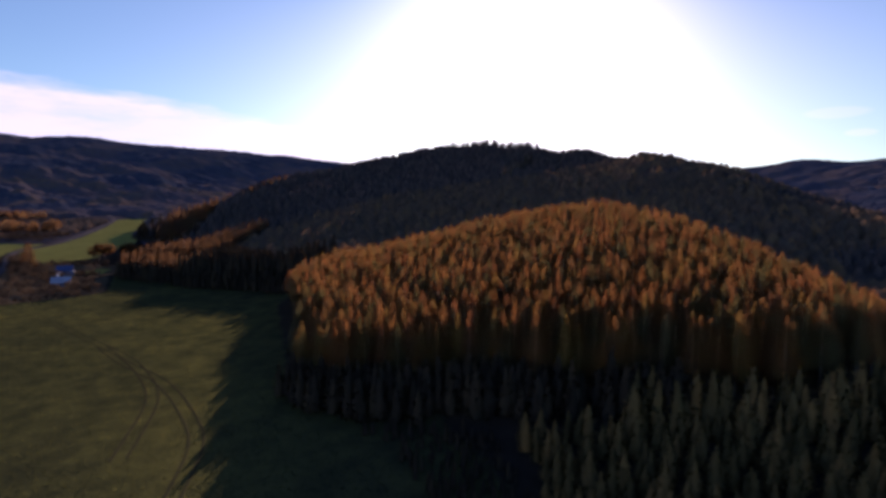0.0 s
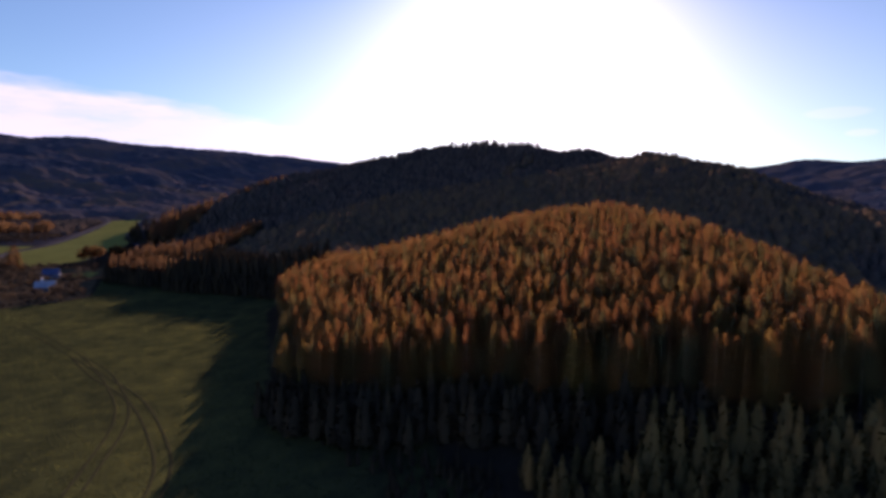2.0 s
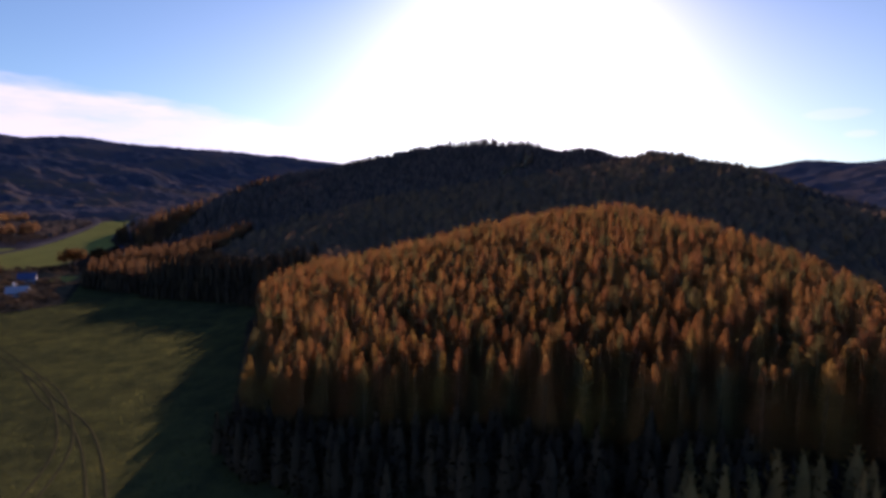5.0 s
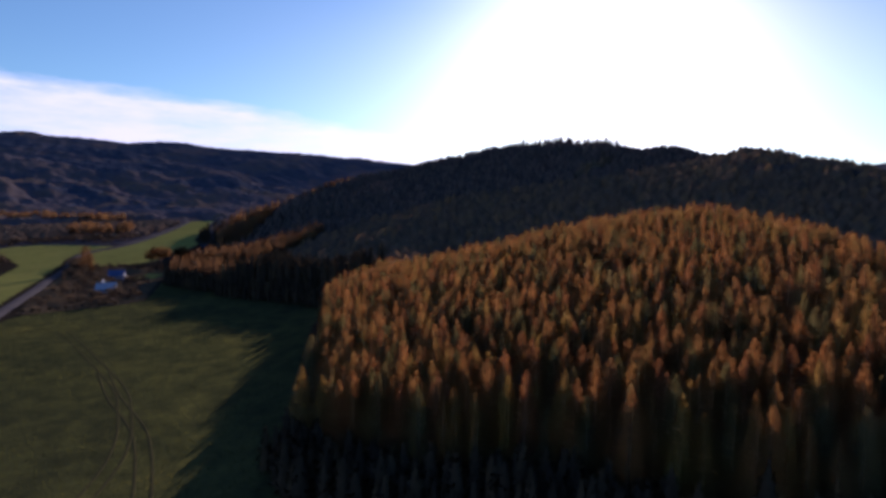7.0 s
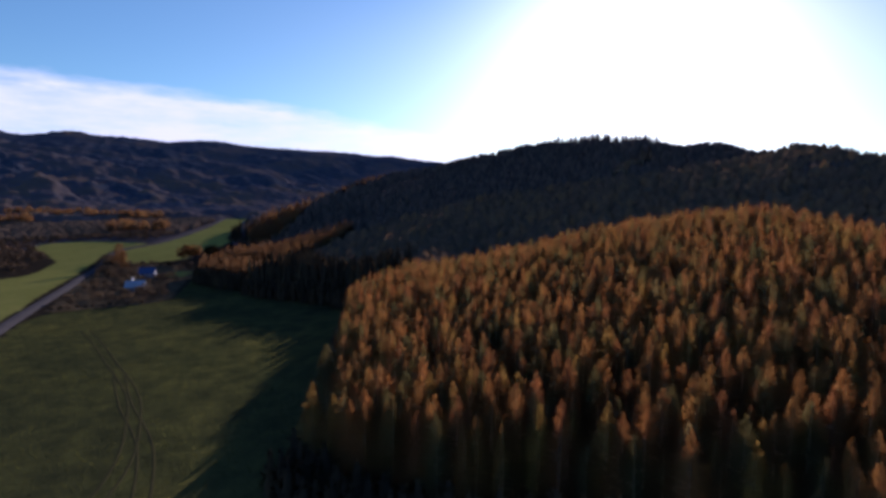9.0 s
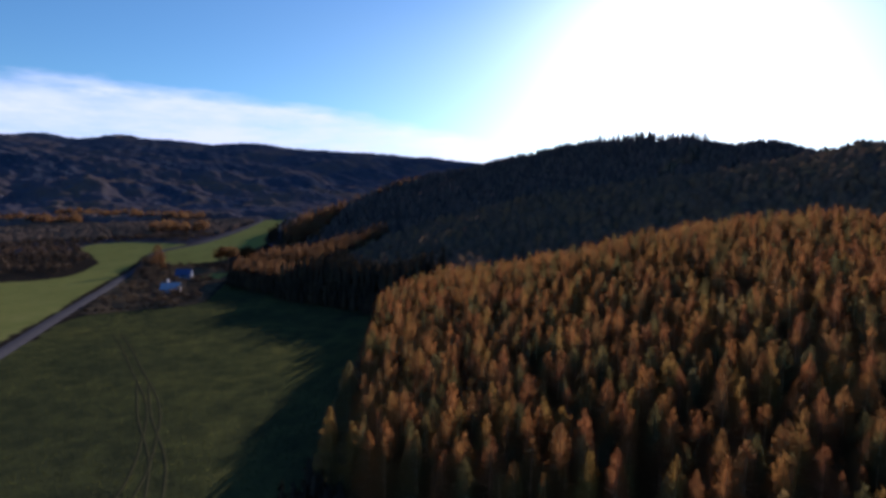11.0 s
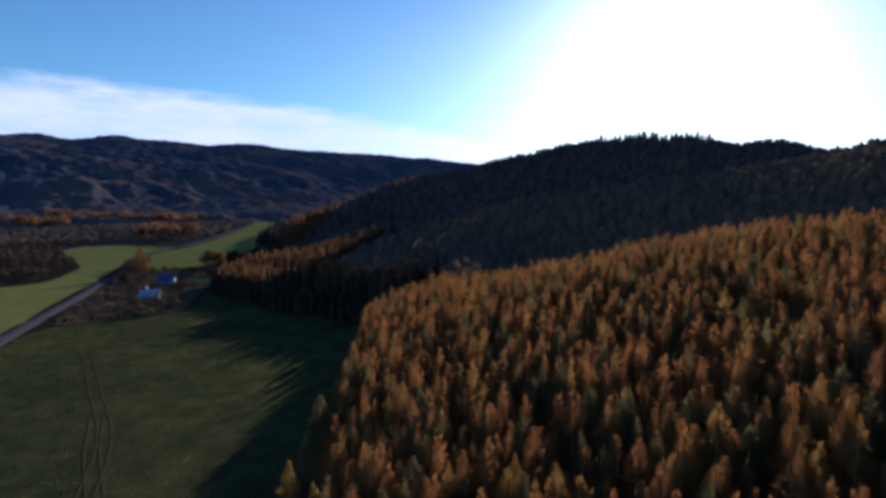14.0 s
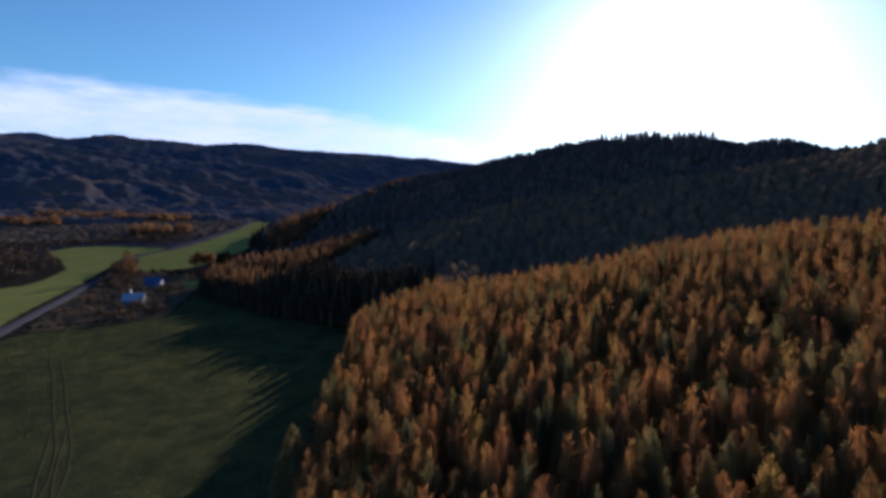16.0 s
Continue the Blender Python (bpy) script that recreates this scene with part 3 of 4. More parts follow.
def conifer(seed, height, radius, base, branches, tufts, size, planes=2, droop=0.25, power=0.85, twigs=True, core=0.0, thin=0.8):
    """Stem and crown of a larch: whorls of branches hung with sprays, narrowing to a leader."""
    r = random.Random(seed)
    stem, crown = Soup(), Soup()
    lean = Vector((r.uniform(-0.25, 0.25), r.uniform(-0.25, 0.25), 0))
    cuts, sides = (2, 5) if twigs else (1, 3)
    for k in range(cuts):
        a, b = k / cuts, (k + 1) / cuts
        stem.add(*tube(lean * a * a + Vector((0, 0, height * a)), lean * b * b + Vector((0, 0, height * b)), 0.16 * (1 - a) + 0.015, 0.16 * (1 - b) + 0.015, sides))
    for k in range(branches):
        f = (k + r.random()) / branches
        h = base + (1 - base) * (1 - (1 - f) ** 1.15)
        reach = (radius * (1 - f) ** power + 0.12) * r.uniform(0.72, 1.15)
        az_ = k * 2.4 + r.uniform(-0.5, 0.5)
        d = Vector((math.cos(az_), math.sin(az_), r.uniform(0.0, 0.35) + 0.5 * f))
        p0 = lean * h * h + Vector((0, 0, height * h))
        if twigs and reach > 0.8 and k % 6 == 0:
            stem.add(*tube(p0, p0 + d * reach * 0.8, 0.03, 0.008, 3))
        n = max(1, round(tufts * (0.45 + 0.55 * reach / radius)))
        for q in range(n):
            s = (q + r.uniform(0.3, 1.0)) / n
            if core:
                s = core * 0.85 + (1.08 - core * 0.85) * s
            at = p0 + d * reach * s + Vector((r.uniform(-0.15, 0.15), r.uniform(-0.15, 0.15), -droop * reach * s * s + r.uniform(-0.12, 0.12)))
            o = Vector((d.x + r.uniform(-0.5, 0.5), d.y + r.uniform(-0.5, 0.5), r.uniform(-0.3, 1.3)))
            q_ = 0.55 + 0.6 * (1 - f)
            tuft(crown, r, at, o, size * q_ * r.uniform(0.8, 1.4), size * q_ * thin * r.uniform(0.75, 1.25), planes)
    if core:
        # the dense inside of the crown, lumpy, under the sprays
        rings, around = (9, 10) if twigs else (7, 8)
        vs = []
        for k in range(rings):
            f = k / (rings - 0.4)
            h = base * 0.85 + (1 - base * 0.85) * f
            for q in range(around):
                a = 2 * math.pi * (q + 0.5 * (k % 2)) / around
                rad = core * (radius * (1 - f) ** power + 0.1) * r.uniform(0.8, 1.25)
                vs.append(lean * h * h + Vector((math.cos(a) * rad, math.sin(a) * rad, height * h + r.uniform(-0.25, 0.25))))
        vs.append(lean + Vector((0, 0, height * 0.985)))
        fs = []
        for k in range(rings - 1):
            for q in range(around):
                a, b = k * around + q, k * around + (q + 1) % around
                fs += [t for t in ((a, b, b + around), (a, b + around, a + around)) if r.random() < 0.62]
        last = (rings - 1) * around
        fs += [(last + q, last + (q + 1) % around, rings * around) for q in range(around)]
        crown.add(vs, fs)
    top = lean + Vector((0, 0, height))
    for q in range(3):
        tuft(crown, r, top + Vector((0, 0, -0.3 * q)), (r.uniform(-0.15, 0.15), r.uniform(-0.15, 0.15), 1), 0.9, 0.2, planes)
    return stem.arrays(), crown.arrays()


def plume(seed, height, radius, base, blades, size, power=0.88, core=0.62, fine=True):
    """Stem and crown of a conifer: a dense pointed crown clad in short needle sprays, denser towards its outside."""
    r = np.random.RandomState(seed)
    stem, crown = Soup(), Soup()
    lean = r.uniform(-0.25, 0.25, 2)
    stem.add(*tube((0, 0, 0), (lean[0], lean[1], height * 0.96), 0.16, 0.02, 5 if fine else 3))
    span = height * (1 - base)

    def girth(t, a):
        """Reach of the crown at a share t below the top, in the direction a; whorls and missing boughs."""
        whorl = 0.13 * np.sin(t * span * 4.2 + 2.0 * np.sin(a + seed)) * np.clip(t * 4, 0, 1)
        lobe = 0.12 * np.sin(2 * a + seed) + 0.1 * np.sin(5 * a + t * 9 + seed * 1.7)
        return (radius * t ** power * (1 - 0.35 * np.clip(t - 0.75, 0, 1) / 0.25) + 0.05) * (1 + whorl + lobe)

    if fine:
        for k in range(16):
            t, a = r.uniform(0.3, 0.98), r.uniform(0, 6.28)
            z, g = height - span * t, float(girth(t, a)) * 0.8
            stem.add(*tube((0, 0, z - 0.25 * g), (g * math.cos(a), g * math.sin(a), z), 0.035, 0.008, 3))
    t = r.rand(blades) ** 0.62
    a = r.uniform(0, 2 * math.pi, blades)
    g = girth(t, a) * np.sqrt(r.uniform(0.3, 1.2, blades))
    z = height - span * t
    at = np.stack([lean[0] + np.cos(a) * g, lean[1] + np.sin(a) * g, z], 1)
    out = np.stack([np.cos(a), np.sin(a), r.uniform(-0.2, 1.5, blades)], 1) + r.normal(0, 0.45, (blades, 3))
    out[:, 2] += 1.6 * np.clip(0.25 - t, 0, 1) / 0.25
    out /= np.linalg.norm(out, axis=1)[:, None]
    cross = np.cross(out, r.normal(0, 1, (blades, 3)))
    cross /= np.linalg.norm(cross, axis=1)[:, None]
    long, wide = size * r.uniform(0.7, 1.4, blades)[:, None], size * r.uniform(0.2, 0.34, blades)[:, None]
    v = np.stack([at - out * long * 0.4 + cross * wide, at - out * long * 0.4 - cross * wide, at + out * long * 0.6], 1).reshape(-1, 3)
    f = np.arange(3 * blades).reshape(-1, 3)
    # the dense inside of the crown
    rings, around = (10, 9) if fine else (6, 6)
    T, A = np.meshgrid((np.arange(rings) + 0.25) / (rings - 0.75), 2 * math.pi * np.arange(around) / around, indexing="ij")
    A = A + (np.arange(rings) % 2 * math.pi / around)[:, None]
    G = core * girth(T, A) * r.uniform(0.85, 1.15, T.shape)
    cv = np.stack([lean[0] + np.cos(A) * G, lean[1] + np.sin(A) * G, height - span * T], 2).reshape(-1, 3)
    cf = []
    for k in range(rings - 1):
        for q in range(around):
            b, c = k * around + q, k * around + (q + 1) % around
            cf += [(b, b + around, c + around), (b, c + around, c)]
    f = np.concatenate([f, np.array(cf) + len(v)])
    return stem.arrays(), (np.concatenate([v, cv]), f)


def spruce(seed, height, radius, tiers=10, points=9):
    """Stem and crown of a spruce: ragged star-shaped tiers, drooping at the rim."""
    r = random.Random(seed)
    stem, crown = Soup(), Soup()
    stem.add(*tube((0, 0, 0), (0, 0, height * 0.95), 0.17, 0.02, 3))
    for k in range(tiers):
        f = k / tiers
        z = height * (0.12 + 0.86 * f)
        rad = radius * (1 - f) ** 0.85 + 0.12
        rise = height / tiers * 1.5
        vs = [(0, 0, z + rise)]
        off = r.uniform(0, 6)
        for q in range(2 * points):
            a = off + math.pi * q / points + r.uniform(-0.12, 0.12)
            rr = rad * (r.uniform(0.85, 1.2) if q % 2 else r.uniform(0.4, 0.6))
            vs.append((math.cos(a) * rr, math.sin(a) * rr, z - (0.18 * rad if q % 2 else -0.1) + r.uniform(-0.15, 0.15)))
        crown.add(vs, [(0, 1 + q, 1 + (q + 1) % (2 * points)) for q in range(2 * points)])
    return stem.arrays(), crown.arrays()


def broadleaf(seed, height, width, tufts, size, planes=2, limbs=True):
    """Stem with limbs and an uneven crown of small sprays with gaps."""
    r = random.Random(seed)
    stem, crown = Soup(), Soup()
    fork = height * r.uniform(0.25, 0.35)
    stem.add(*tube((0, 0, 0), (0, 0, fork if limbs else height * 0.7), 0.18, 0.1, 6 if limbs else 3))
    lobes = []
    for k in range(6):
        a = k * 1.05 + r.uniform(-0.3, 0.3)
        out = width * r.uniform(0.25, 0.42)
        tip = Vector((math.cos(a) * out, math.sin(a) * out, height * r.uniform(0.55, 0.85)))
        low = fork * r.uniform(0.7, 1)
        if limbs:
            stem.add(*tube((0, 0, low), tip, 0.09, 0.02, 4))
        lobes.append((tip, width * r.uniform(0.2, 0.32)))
    lobes.append((Vector((0, 0, height * 0.82)), width * 0.3))
    for k in range(tufts):
        c, rad = lobes[k % len(lobes)]
        d = Vector((r.gauss(0, 1), r.gauss(0, 1), r.gauss(0, 1))).normalized()
        at = c + Vector((d.x, d.y, d.z * 0.9)) * rad * r.uniform(0.4, 1.05)
        tuft(crown, r, at, d + Vector((0, 0, 0.3)), size * r.uniform(0.8, 1.4), size * r.uniform(0.6, 1), planes)
    return stem.arrays(), crown.arrays()


def canopy(seed, height, width, around=6, rings=2):
    """A leafless or dense crown seen from far off: a lumpy, lopsided mass of twigs."""
    r = random.Random(seed)
    stem, crown = Soup(), Soup()
    stem.add(*tube((0, 0, 0), (0, 0, height * 0.6), 0.15, 0.08, 3))
    lean = Vector((r.uniform(-0.1, 0.1) * width, r.uniform(-0.1, 0.1) * width, 0))
    vs = []
    for k in range(rings):
        f = k / rings
        for q in range(around):
            a = 2 * math.pi * (q + 0.5 * k) / around + r.uniform(-0.3, 0.3)
            rad = width * 0.5 * math.sqrt(1 - f * f) * r.uniform(0.7, 1.25)
            vs.append(lean * f + Vector((math.cos(a) * rad, math.sin(a) * rad, height * (0.25 + 0.72 * f + r.uniform(-0.1, 0.1)))))
    vs.append(lean + Vector((0, 0, height * r.uniform(0.92, 1.05))))
    fs = []
    for k in range(rings - 1):
        for q in range(around):
            a, b = k * around + q, k * around + (q + 1) % around
            fs += [(a, b, b + around), (a, b + around, a + around)]
    last = (rings - 1) * around
    fs += [(last + q, last + (q + 1) % around, rings * around) for q in range(around)]
    crown.add(vs, fs)
    return stem.arrays(), crown.arrays()


def merged(kinds, spots, part_index, lift):
    """Arrays with a copy of a kind at every spot (x, y, z, turn, scale, kind, tint)."""
    vs, fs, ts, ns, o = [], [], [], [], 0
    soft = [soft_normals(k[part_index][0], lift) for k in kinds]
    for x, y, z, turn, s, k, tint in spots:
        v, f = kinds[k][part_index]
        c, n = math.cos(turn), math.sin(turn)
        turned = np.array(((c, n, 0), (-n, c, 0), (0, 0, 1)))
        vs.append(v @ turned * s + (x, y, z))
        ns.append(soft[k] @ turned)
        fs.append(f + o)
        ts.append(np.full(len(v), tint))
        o += len(v)
    return np.concatenate(vs), np.concatenate(fs), np.concatenate(ts), np.concatenate(ns)


def forest(name, label, category, kinds, spots, leaf, stems=True, lift=0.5):
    """Many trees that nobody could count: stems and crowns, as stuff."""
    v, f, t, n = merged(kinds, spots, 1, lift)
    top = tagged(new(name, raw_mesh(name, v, f, leaf, True, {"tint": t}, n)), label, category, kind="stuff")
    if not stems:
        return top
    v, f, t, n = merged(kinds, spots, 0, lift)
    st = new("stems", raw_mesh("stems", v, f, BARK, True))
    st.parent = top
    return top


def scatter(poly, gap, seed, margin=0.0, jitter=0.42, keep=None, rows=0.0):
    """Places in a polygon of the plan on a shaken grid."""
    r = random.Random(seed)
    xs, ys = [p[0] for p in poly], [p[1] for p in poly]
    pts = []
    n = 0
    y = min(ys)
    while y < max(ys):
        x = min(xs) + (gap / 2 if n % 2 else 0)
        while x < max(xs):
            px, py = x + r.uniform(-jitter, jitter) * gap, y + r.uniform(-jitter, jitter) * gap
            if keep is None or keep(px, py, r):
                pts.append((px, py))
            x += gap
        y += gap * 0.87
        n += 1
    P = np.array(pts)
    return P[depth_in(poly, P[:, 0], P[:, 1]) > margin]


def spots_of(P, seed, kinds, low=0.8, high=1.15, sink=0.1, patch=0):
    """Where trees stand, how they turn, their size, kind and hue; with a patch size the hue comes in patches."""
    r = random.Random(seed)
    z = land(P[:, 0], P[:, 1]) * K
    hue = 0.45 + 0.5 * waves(P[:, 0], P[:, 1], seed, patch, 3) if patch else [None] * len(P)
    return [(p[0] * K, p[1] * K, zz - sink, r.uniform(0, 6.28), r.uniform(low, high), r.randrange(kinds),
             r.random() if h is None else min(max(h + r.uniform(-0.12, 0.12), 0), 1)) for p, zz, h in zip(P, z, hue)]


def tree_things(name, label, category, group, kinds, spots, leaf, lift=0.5):
    """Trees that can be told apart, each a thing with its trunk and crown."""
    protos = []
    for k, (stem, crown) in enumerate(kinds):
        protos.append((raw_mesh(name + "_trunk", *stem, BARK, True), raw_mesh(name + "_crown", *crown, leaf, True, {"tint": np.zeros(len(crown[0]))}, soft_normals(crown[0], lift))))
    for x, y, z, turn, s, k, tint in spots:
        top = tagged(new(name), label, category, group)
        top.matrix_world = Matrix.Translation((x, y, z)) @ Matrix.Rotation(turn, 4, "Z") @ Matrix.Scale(s, 4)
        for nm, me in (("trunk", protos[k][0]), ("crown", protos[k][1])):
            ob = new(nm, me)
            ob.parent = top


def mixed(x, y, seed, size):
    return waves(np.asarray(x), np.asarray(y), seed, size, 3)


# the larch stand on the knoll
fine_larch = [plume(40 + k, 12.8, 3.1 + 0.3 * (k % 3), 0.2, 1550, 0.43, 0.98, core=0.5) for k in range(8)]
light_larch = [plume(60 + k, 12.8, 3.1 + 0.3 * (k % 3), 0.34, 215, 0.68, 0.98, core=0.52, fine=False) for k in range(8)]
belt_larch = [plume(166 + k, 12.8, 2.6, 0.2, 110, 0.9, fine=False) for k in range(5)]
fine_pine = [plume(70 + k, 11.8, 2.6, 0.1, 1900, 0.36, 0.75) for k in range(3)]
light_pine = [plume(170 + k, 11.8, 2.6, 0.2, 300, 0.6, 0.75, fine=False) for k in range(3)]
P = scatter(STAND, 0.49, 11)
GOLDEN = [(-6.4, 24.8), (-5.5, 24.1), (1.3, 21.8), (0.6, 21.5), (5.9, 22.5), (4.9, 19.3), (4.4, 19.4)]
taken = np.min([np.hypot(P[:, 0] - x, P[:, 1] - y) for x, y in GOLDEN], axis=0)
P = P[(taken > 0.4) & (np.hypot(P[:, 0] + 7.4, P[:, 1] - 28.0) > 1.3)]
order = np.argsort(np.hypot(P[:, 0] - 1.5, P[:, 1] - 15))
P = P[order]
rr = random.Random(5)
dark = np.array([rr.random() < 0.07 for _ in P])
tree_things("larch", "tall slender larch with rusty orange autumn needles", "larch tree", "larches of the stand", fine_larch, spots_of(P[~dark][:300], 1, 8, 0.8, 1.08), LARCH)
tree_things("pine", "broad olive green pine among the larches", "pine tree", "pines in the larch stand", fine_pine, spots_of(P[dark][:45], 8, 3, 0.75, 1.05), OLIVE)
forest("pine_scatter", "olive green pines scattered through the larch stand", "pine trees", light_pine, spots_of(P[dark][45:], 9, 3, 0.75, 1.05), OLIVE)
forest("larch_stand", "dense stand of larches in rusty orange and gold", "larch trees", light_larch, spots_of(P[~dark][300:], 2, 8, 0.82, 1.08), LARCH)

# the big trees at the corner of the stand
corner_spruce = [plume(75, 13.6, 4.3, 0.05, 5200, 0.42, 0.85)]
tree_things("spruce", "tall broad olive green spruce at the corner of the stand", "spruce tree", "", corner_spruce,
            [(-7.4 * K, 28.2 * K, gz(-7.4, 28.2) - 0.1, 0.4, 0.95, 0, 0.4)], OLIVE)
tree_things("larch", "golden yellow larch at the edge of the stand", "larch tree", "golden larches of the stand", fine_larch,
            [(x * K, y * K, gz(x, y) - 0.1, x * 3, 0.98 - 0.07 * (k % 3), k, 0.9) for k, (x, y) in enumerate(GOLDEN)], GOLD)

# dark young spruces beside the stand, in its shade
near_spruce = [plume(80 + k, 9.5, 2.7, 0.06, 420, 0.6, 0.9, fine=False) for k in range(5)]
thick_spruce = [plume(85 + k, 9.5, 2.7, 0.06, 130, 0.85, 0.9, fine=False) for k in range(4)]
NURSERY = [(2.4, 17.2), (6, 16.4), (11, 15.4), (16, 17.0), (21.5, 22.6), (27, 24), (25, 16), (15, 8), (9, 6.5), (4.5, 8), (2.6, 14)]
P = scatter(NURSERY, 0.56, 21)
P = P[np.argsort(np.hypot(P[:, 0] - 6, P[:, 1] - 14))]
tree_things("spruce", "dark green narrow young spruce in shade", "spruce tree", "spruces beside the larch stand", near_spruce, spots_of(P[:280], 3, 4, 0.34, 0.66), YOUNG)
forest("spruce_thicket", "dark green young spruces in deep shade", "spruce trees", thick_spruce, spots_of(P[280:], 4, 4, 0.34, 0.66), YOUNG)

# dark young trees added to stand for the deep shade at the stand's foot
FRINGE = [(-6.6, 24.2), (-5.6, 23.8), (-4.4, 22.3), (-2.4, 21.1), (1.3, 20.6), (4.4, 18.6), (8, 17.7), (7, 16.2), (1.5, 18.2), (-3, 19.4), (-6.2, 21.8), (-7.2, 23.2)]
EDGE = [(6, 17.3), (11, 16.4), (15.4, 17.6), (20, 23.4), (21.5, 22.8), (16.6, 16.6), (11, 15.2), (5.6, 16)]
forest("shade_tree_fringe", "dark brown young trees added as shade before the near edge of the larch stand", "young trees", thick_spruce, spots_of(scatter(FRINGE, 0.5, 23), 24, 4, 0.6, 0.95), DEEP)

BRUSH = [(-3.2, 19.2), (1.5, 17.6), (2.6, 14), (4.6, 8), (2.6, 7), (0.4, 13), (-1.4, 17)]
forest("undergrowth", "low dark undergrowth between the meadow and the spruces", "undergrowth", thick_spruce, spots_of(scatter(BRUSH, 0.36, 29), 30, 4, 0.12, 0.3), DEEP)
forest("spruce_edge", "dark young spruces before the stand of larches", "spruce trees", thick_spruce, spots_of(scatter(EDGE, 0.6, 27), 28, 4, 0.55, 0.95), YOUNG)

# the belt of larches at the foot of the hill
P = scatter(STRIP, 0.66, 31)
back = P[:, 1] > 68
belt = spots_of(P[~back], 5, 5, 0.72, 1.0) + spots_of(P[back], 6, 4, 0.95, 1.2)
forest("larch_belt", "belt of orange larches at the foot of the hill", "larch trees", belt_larch, belt, RUST, False)

# the wooded hill: spruces and leafless trees mixed in patches
hill_spruce = [canopy(90 + k, 11.5, 4.2, 6, 3) for k in range(5)]
hill_bare = [canopy(100 + k, 9.5, 5.4, 6, 3) for k in range(6)]
crest_spruce = [spruce(105 + k, 13.5, 1.9, 5, 5) for k in range(5)]
HILLWOOD = [(-49, 97), (-46, 88), (-41, 84), (-32, 88), (-28, 80), (-30, 70), (-20, 60), (-13.5, 53), (-10, 51.5), (-3, 52.5), (6, 52), (15, 48.5), (21, 37), (24, 26), (40, 22), (70, 30), (60, 60), (45, 90), (34, 118), (10, 126), (-30, 128), (-46, 116), (-50, 106)]
FRONT = [(-27.5, 57.0), (-22, 55.5), (-16.6, 53.8), (-12, 49), (-10, 51.5), (-13, 53.5), (-20, 60), (-26, 66), (-25.5, 60)]
front_tree = [plume(95 + k, 17.0, 3.4, 0.02, 150, 1.0, 0.85, 0.7, False) for k in range(4)]
# dark strip of spruces added for the shaded fronts of the belt's larches
SKIRT = [(-37.6, 63.4), (-36.4, 61.2), (-32, 58.4), (-27.5, 57.2), (-26.8, 58.6), (-31.8, 60.4), (-36.2, 63.2)]
forest("shade_skirt", "dark young spruces added as the shaded front of the belt of larches", "spruce trees", thick_spruce, spots_of(scatter(SKIRT, 0.5, 47), 25, 4, 0.6, 0.95), DEEP)
# low conifers added to blacken the foot of the forest edge as shade
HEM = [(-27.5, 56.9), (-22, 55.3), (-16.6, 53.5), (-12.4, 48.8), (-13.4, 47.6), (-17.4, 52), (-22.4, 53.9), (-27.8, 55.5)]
forest("shade_hem", "dark young conifers added as shade along the foot of the forest edge", "conifer trees", thick_spruce, spots_of(scatter(HEM, 0.46, 49), 27, 4, 0.4, 1.0), DEEP)
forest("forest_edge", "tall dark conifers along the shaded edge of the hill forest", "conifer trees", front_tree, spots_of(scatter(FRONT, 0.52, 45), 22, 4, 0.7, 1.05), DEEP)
P = scatter(HILLWOOD, 0.8, 41)
m = mixed(P[:, 0], P[:, 1], 21, 40)
crest = ridge(P[:, 0], P[:, 1], HILL, 0.36, 4) - ridge(P[:, 0], P[:, 1], HILL, 0.0, 4)
top = crest > -1.0
conif = (P[:, 1] > 84.5 + 0.12 * P[:, 0] + 2.0 * m) | (crest > -1.6) | ((m > 0.2) & (P[:, 0] > 24))
gold = (ridge(P[:, 0], P[:, 1], [(9.5, 88, 0), (11.5, 93, 0), (15, 98, 0)], 1.0, 0.0) > -0.75) | ((np.hypot(P[:, 0] + 44, P[:, 1] - 94) < 7.5) & (P[:, 0] < -39.5) & (np.random.RandomState(3).rand(len(P)) < 0.8)) | (ridge(P[:, 0], P[:, 1], [(-43, 101, 0), (-40, 105, 0), (-35, 111, 0), (-31, 117, 0)], 1.0, 0.0) > -1.3 + 2.6 * np.abs(mixed(P[:, 0], P[:, 1], 29, 9)))
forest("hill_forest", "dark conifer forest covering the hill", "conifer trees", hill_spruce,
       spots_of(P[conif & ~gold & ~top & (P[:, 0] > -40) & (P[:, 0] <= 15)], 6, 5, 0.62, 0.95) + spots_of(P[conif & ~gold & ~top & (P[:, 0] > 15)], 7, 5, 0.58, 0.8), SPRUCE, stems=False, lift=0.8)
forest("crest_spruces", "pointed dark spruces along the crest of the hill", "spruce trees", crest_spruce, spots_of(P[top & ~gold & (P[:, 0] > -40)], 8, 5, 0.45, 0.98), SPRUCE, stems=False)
forest("low_wood", "low leafless wood at the tip of the hill", "bare trees", hill_bare, spots_of(P[~gold & (P[:, 0] <= -40)], 10, 6, 0.35, 0.6), BARE, stems=False, lift=2.0)
forest("leafless_wood", "grey brown leafless trees on the hillside", "bare trees", hill_bare, spots_of(P[~conif & ~gold & (P[:, 0] > -40)], 7, 5, 0.7, 1.1), BARE, stems=False, lift=2.0)
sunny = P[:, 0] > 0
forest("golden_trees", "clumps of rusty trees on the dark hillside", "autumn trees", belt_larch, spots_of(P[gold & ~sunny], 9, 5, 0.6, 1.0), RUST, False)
forest("golden_clump", "golden trees on the dark hillside, sunlight put into their colour", "autumn trees", belt_larch, spots_of(P[gold & sunny], 10, 5, 0.6, 1.1), SUNLIT_GOLD, False)


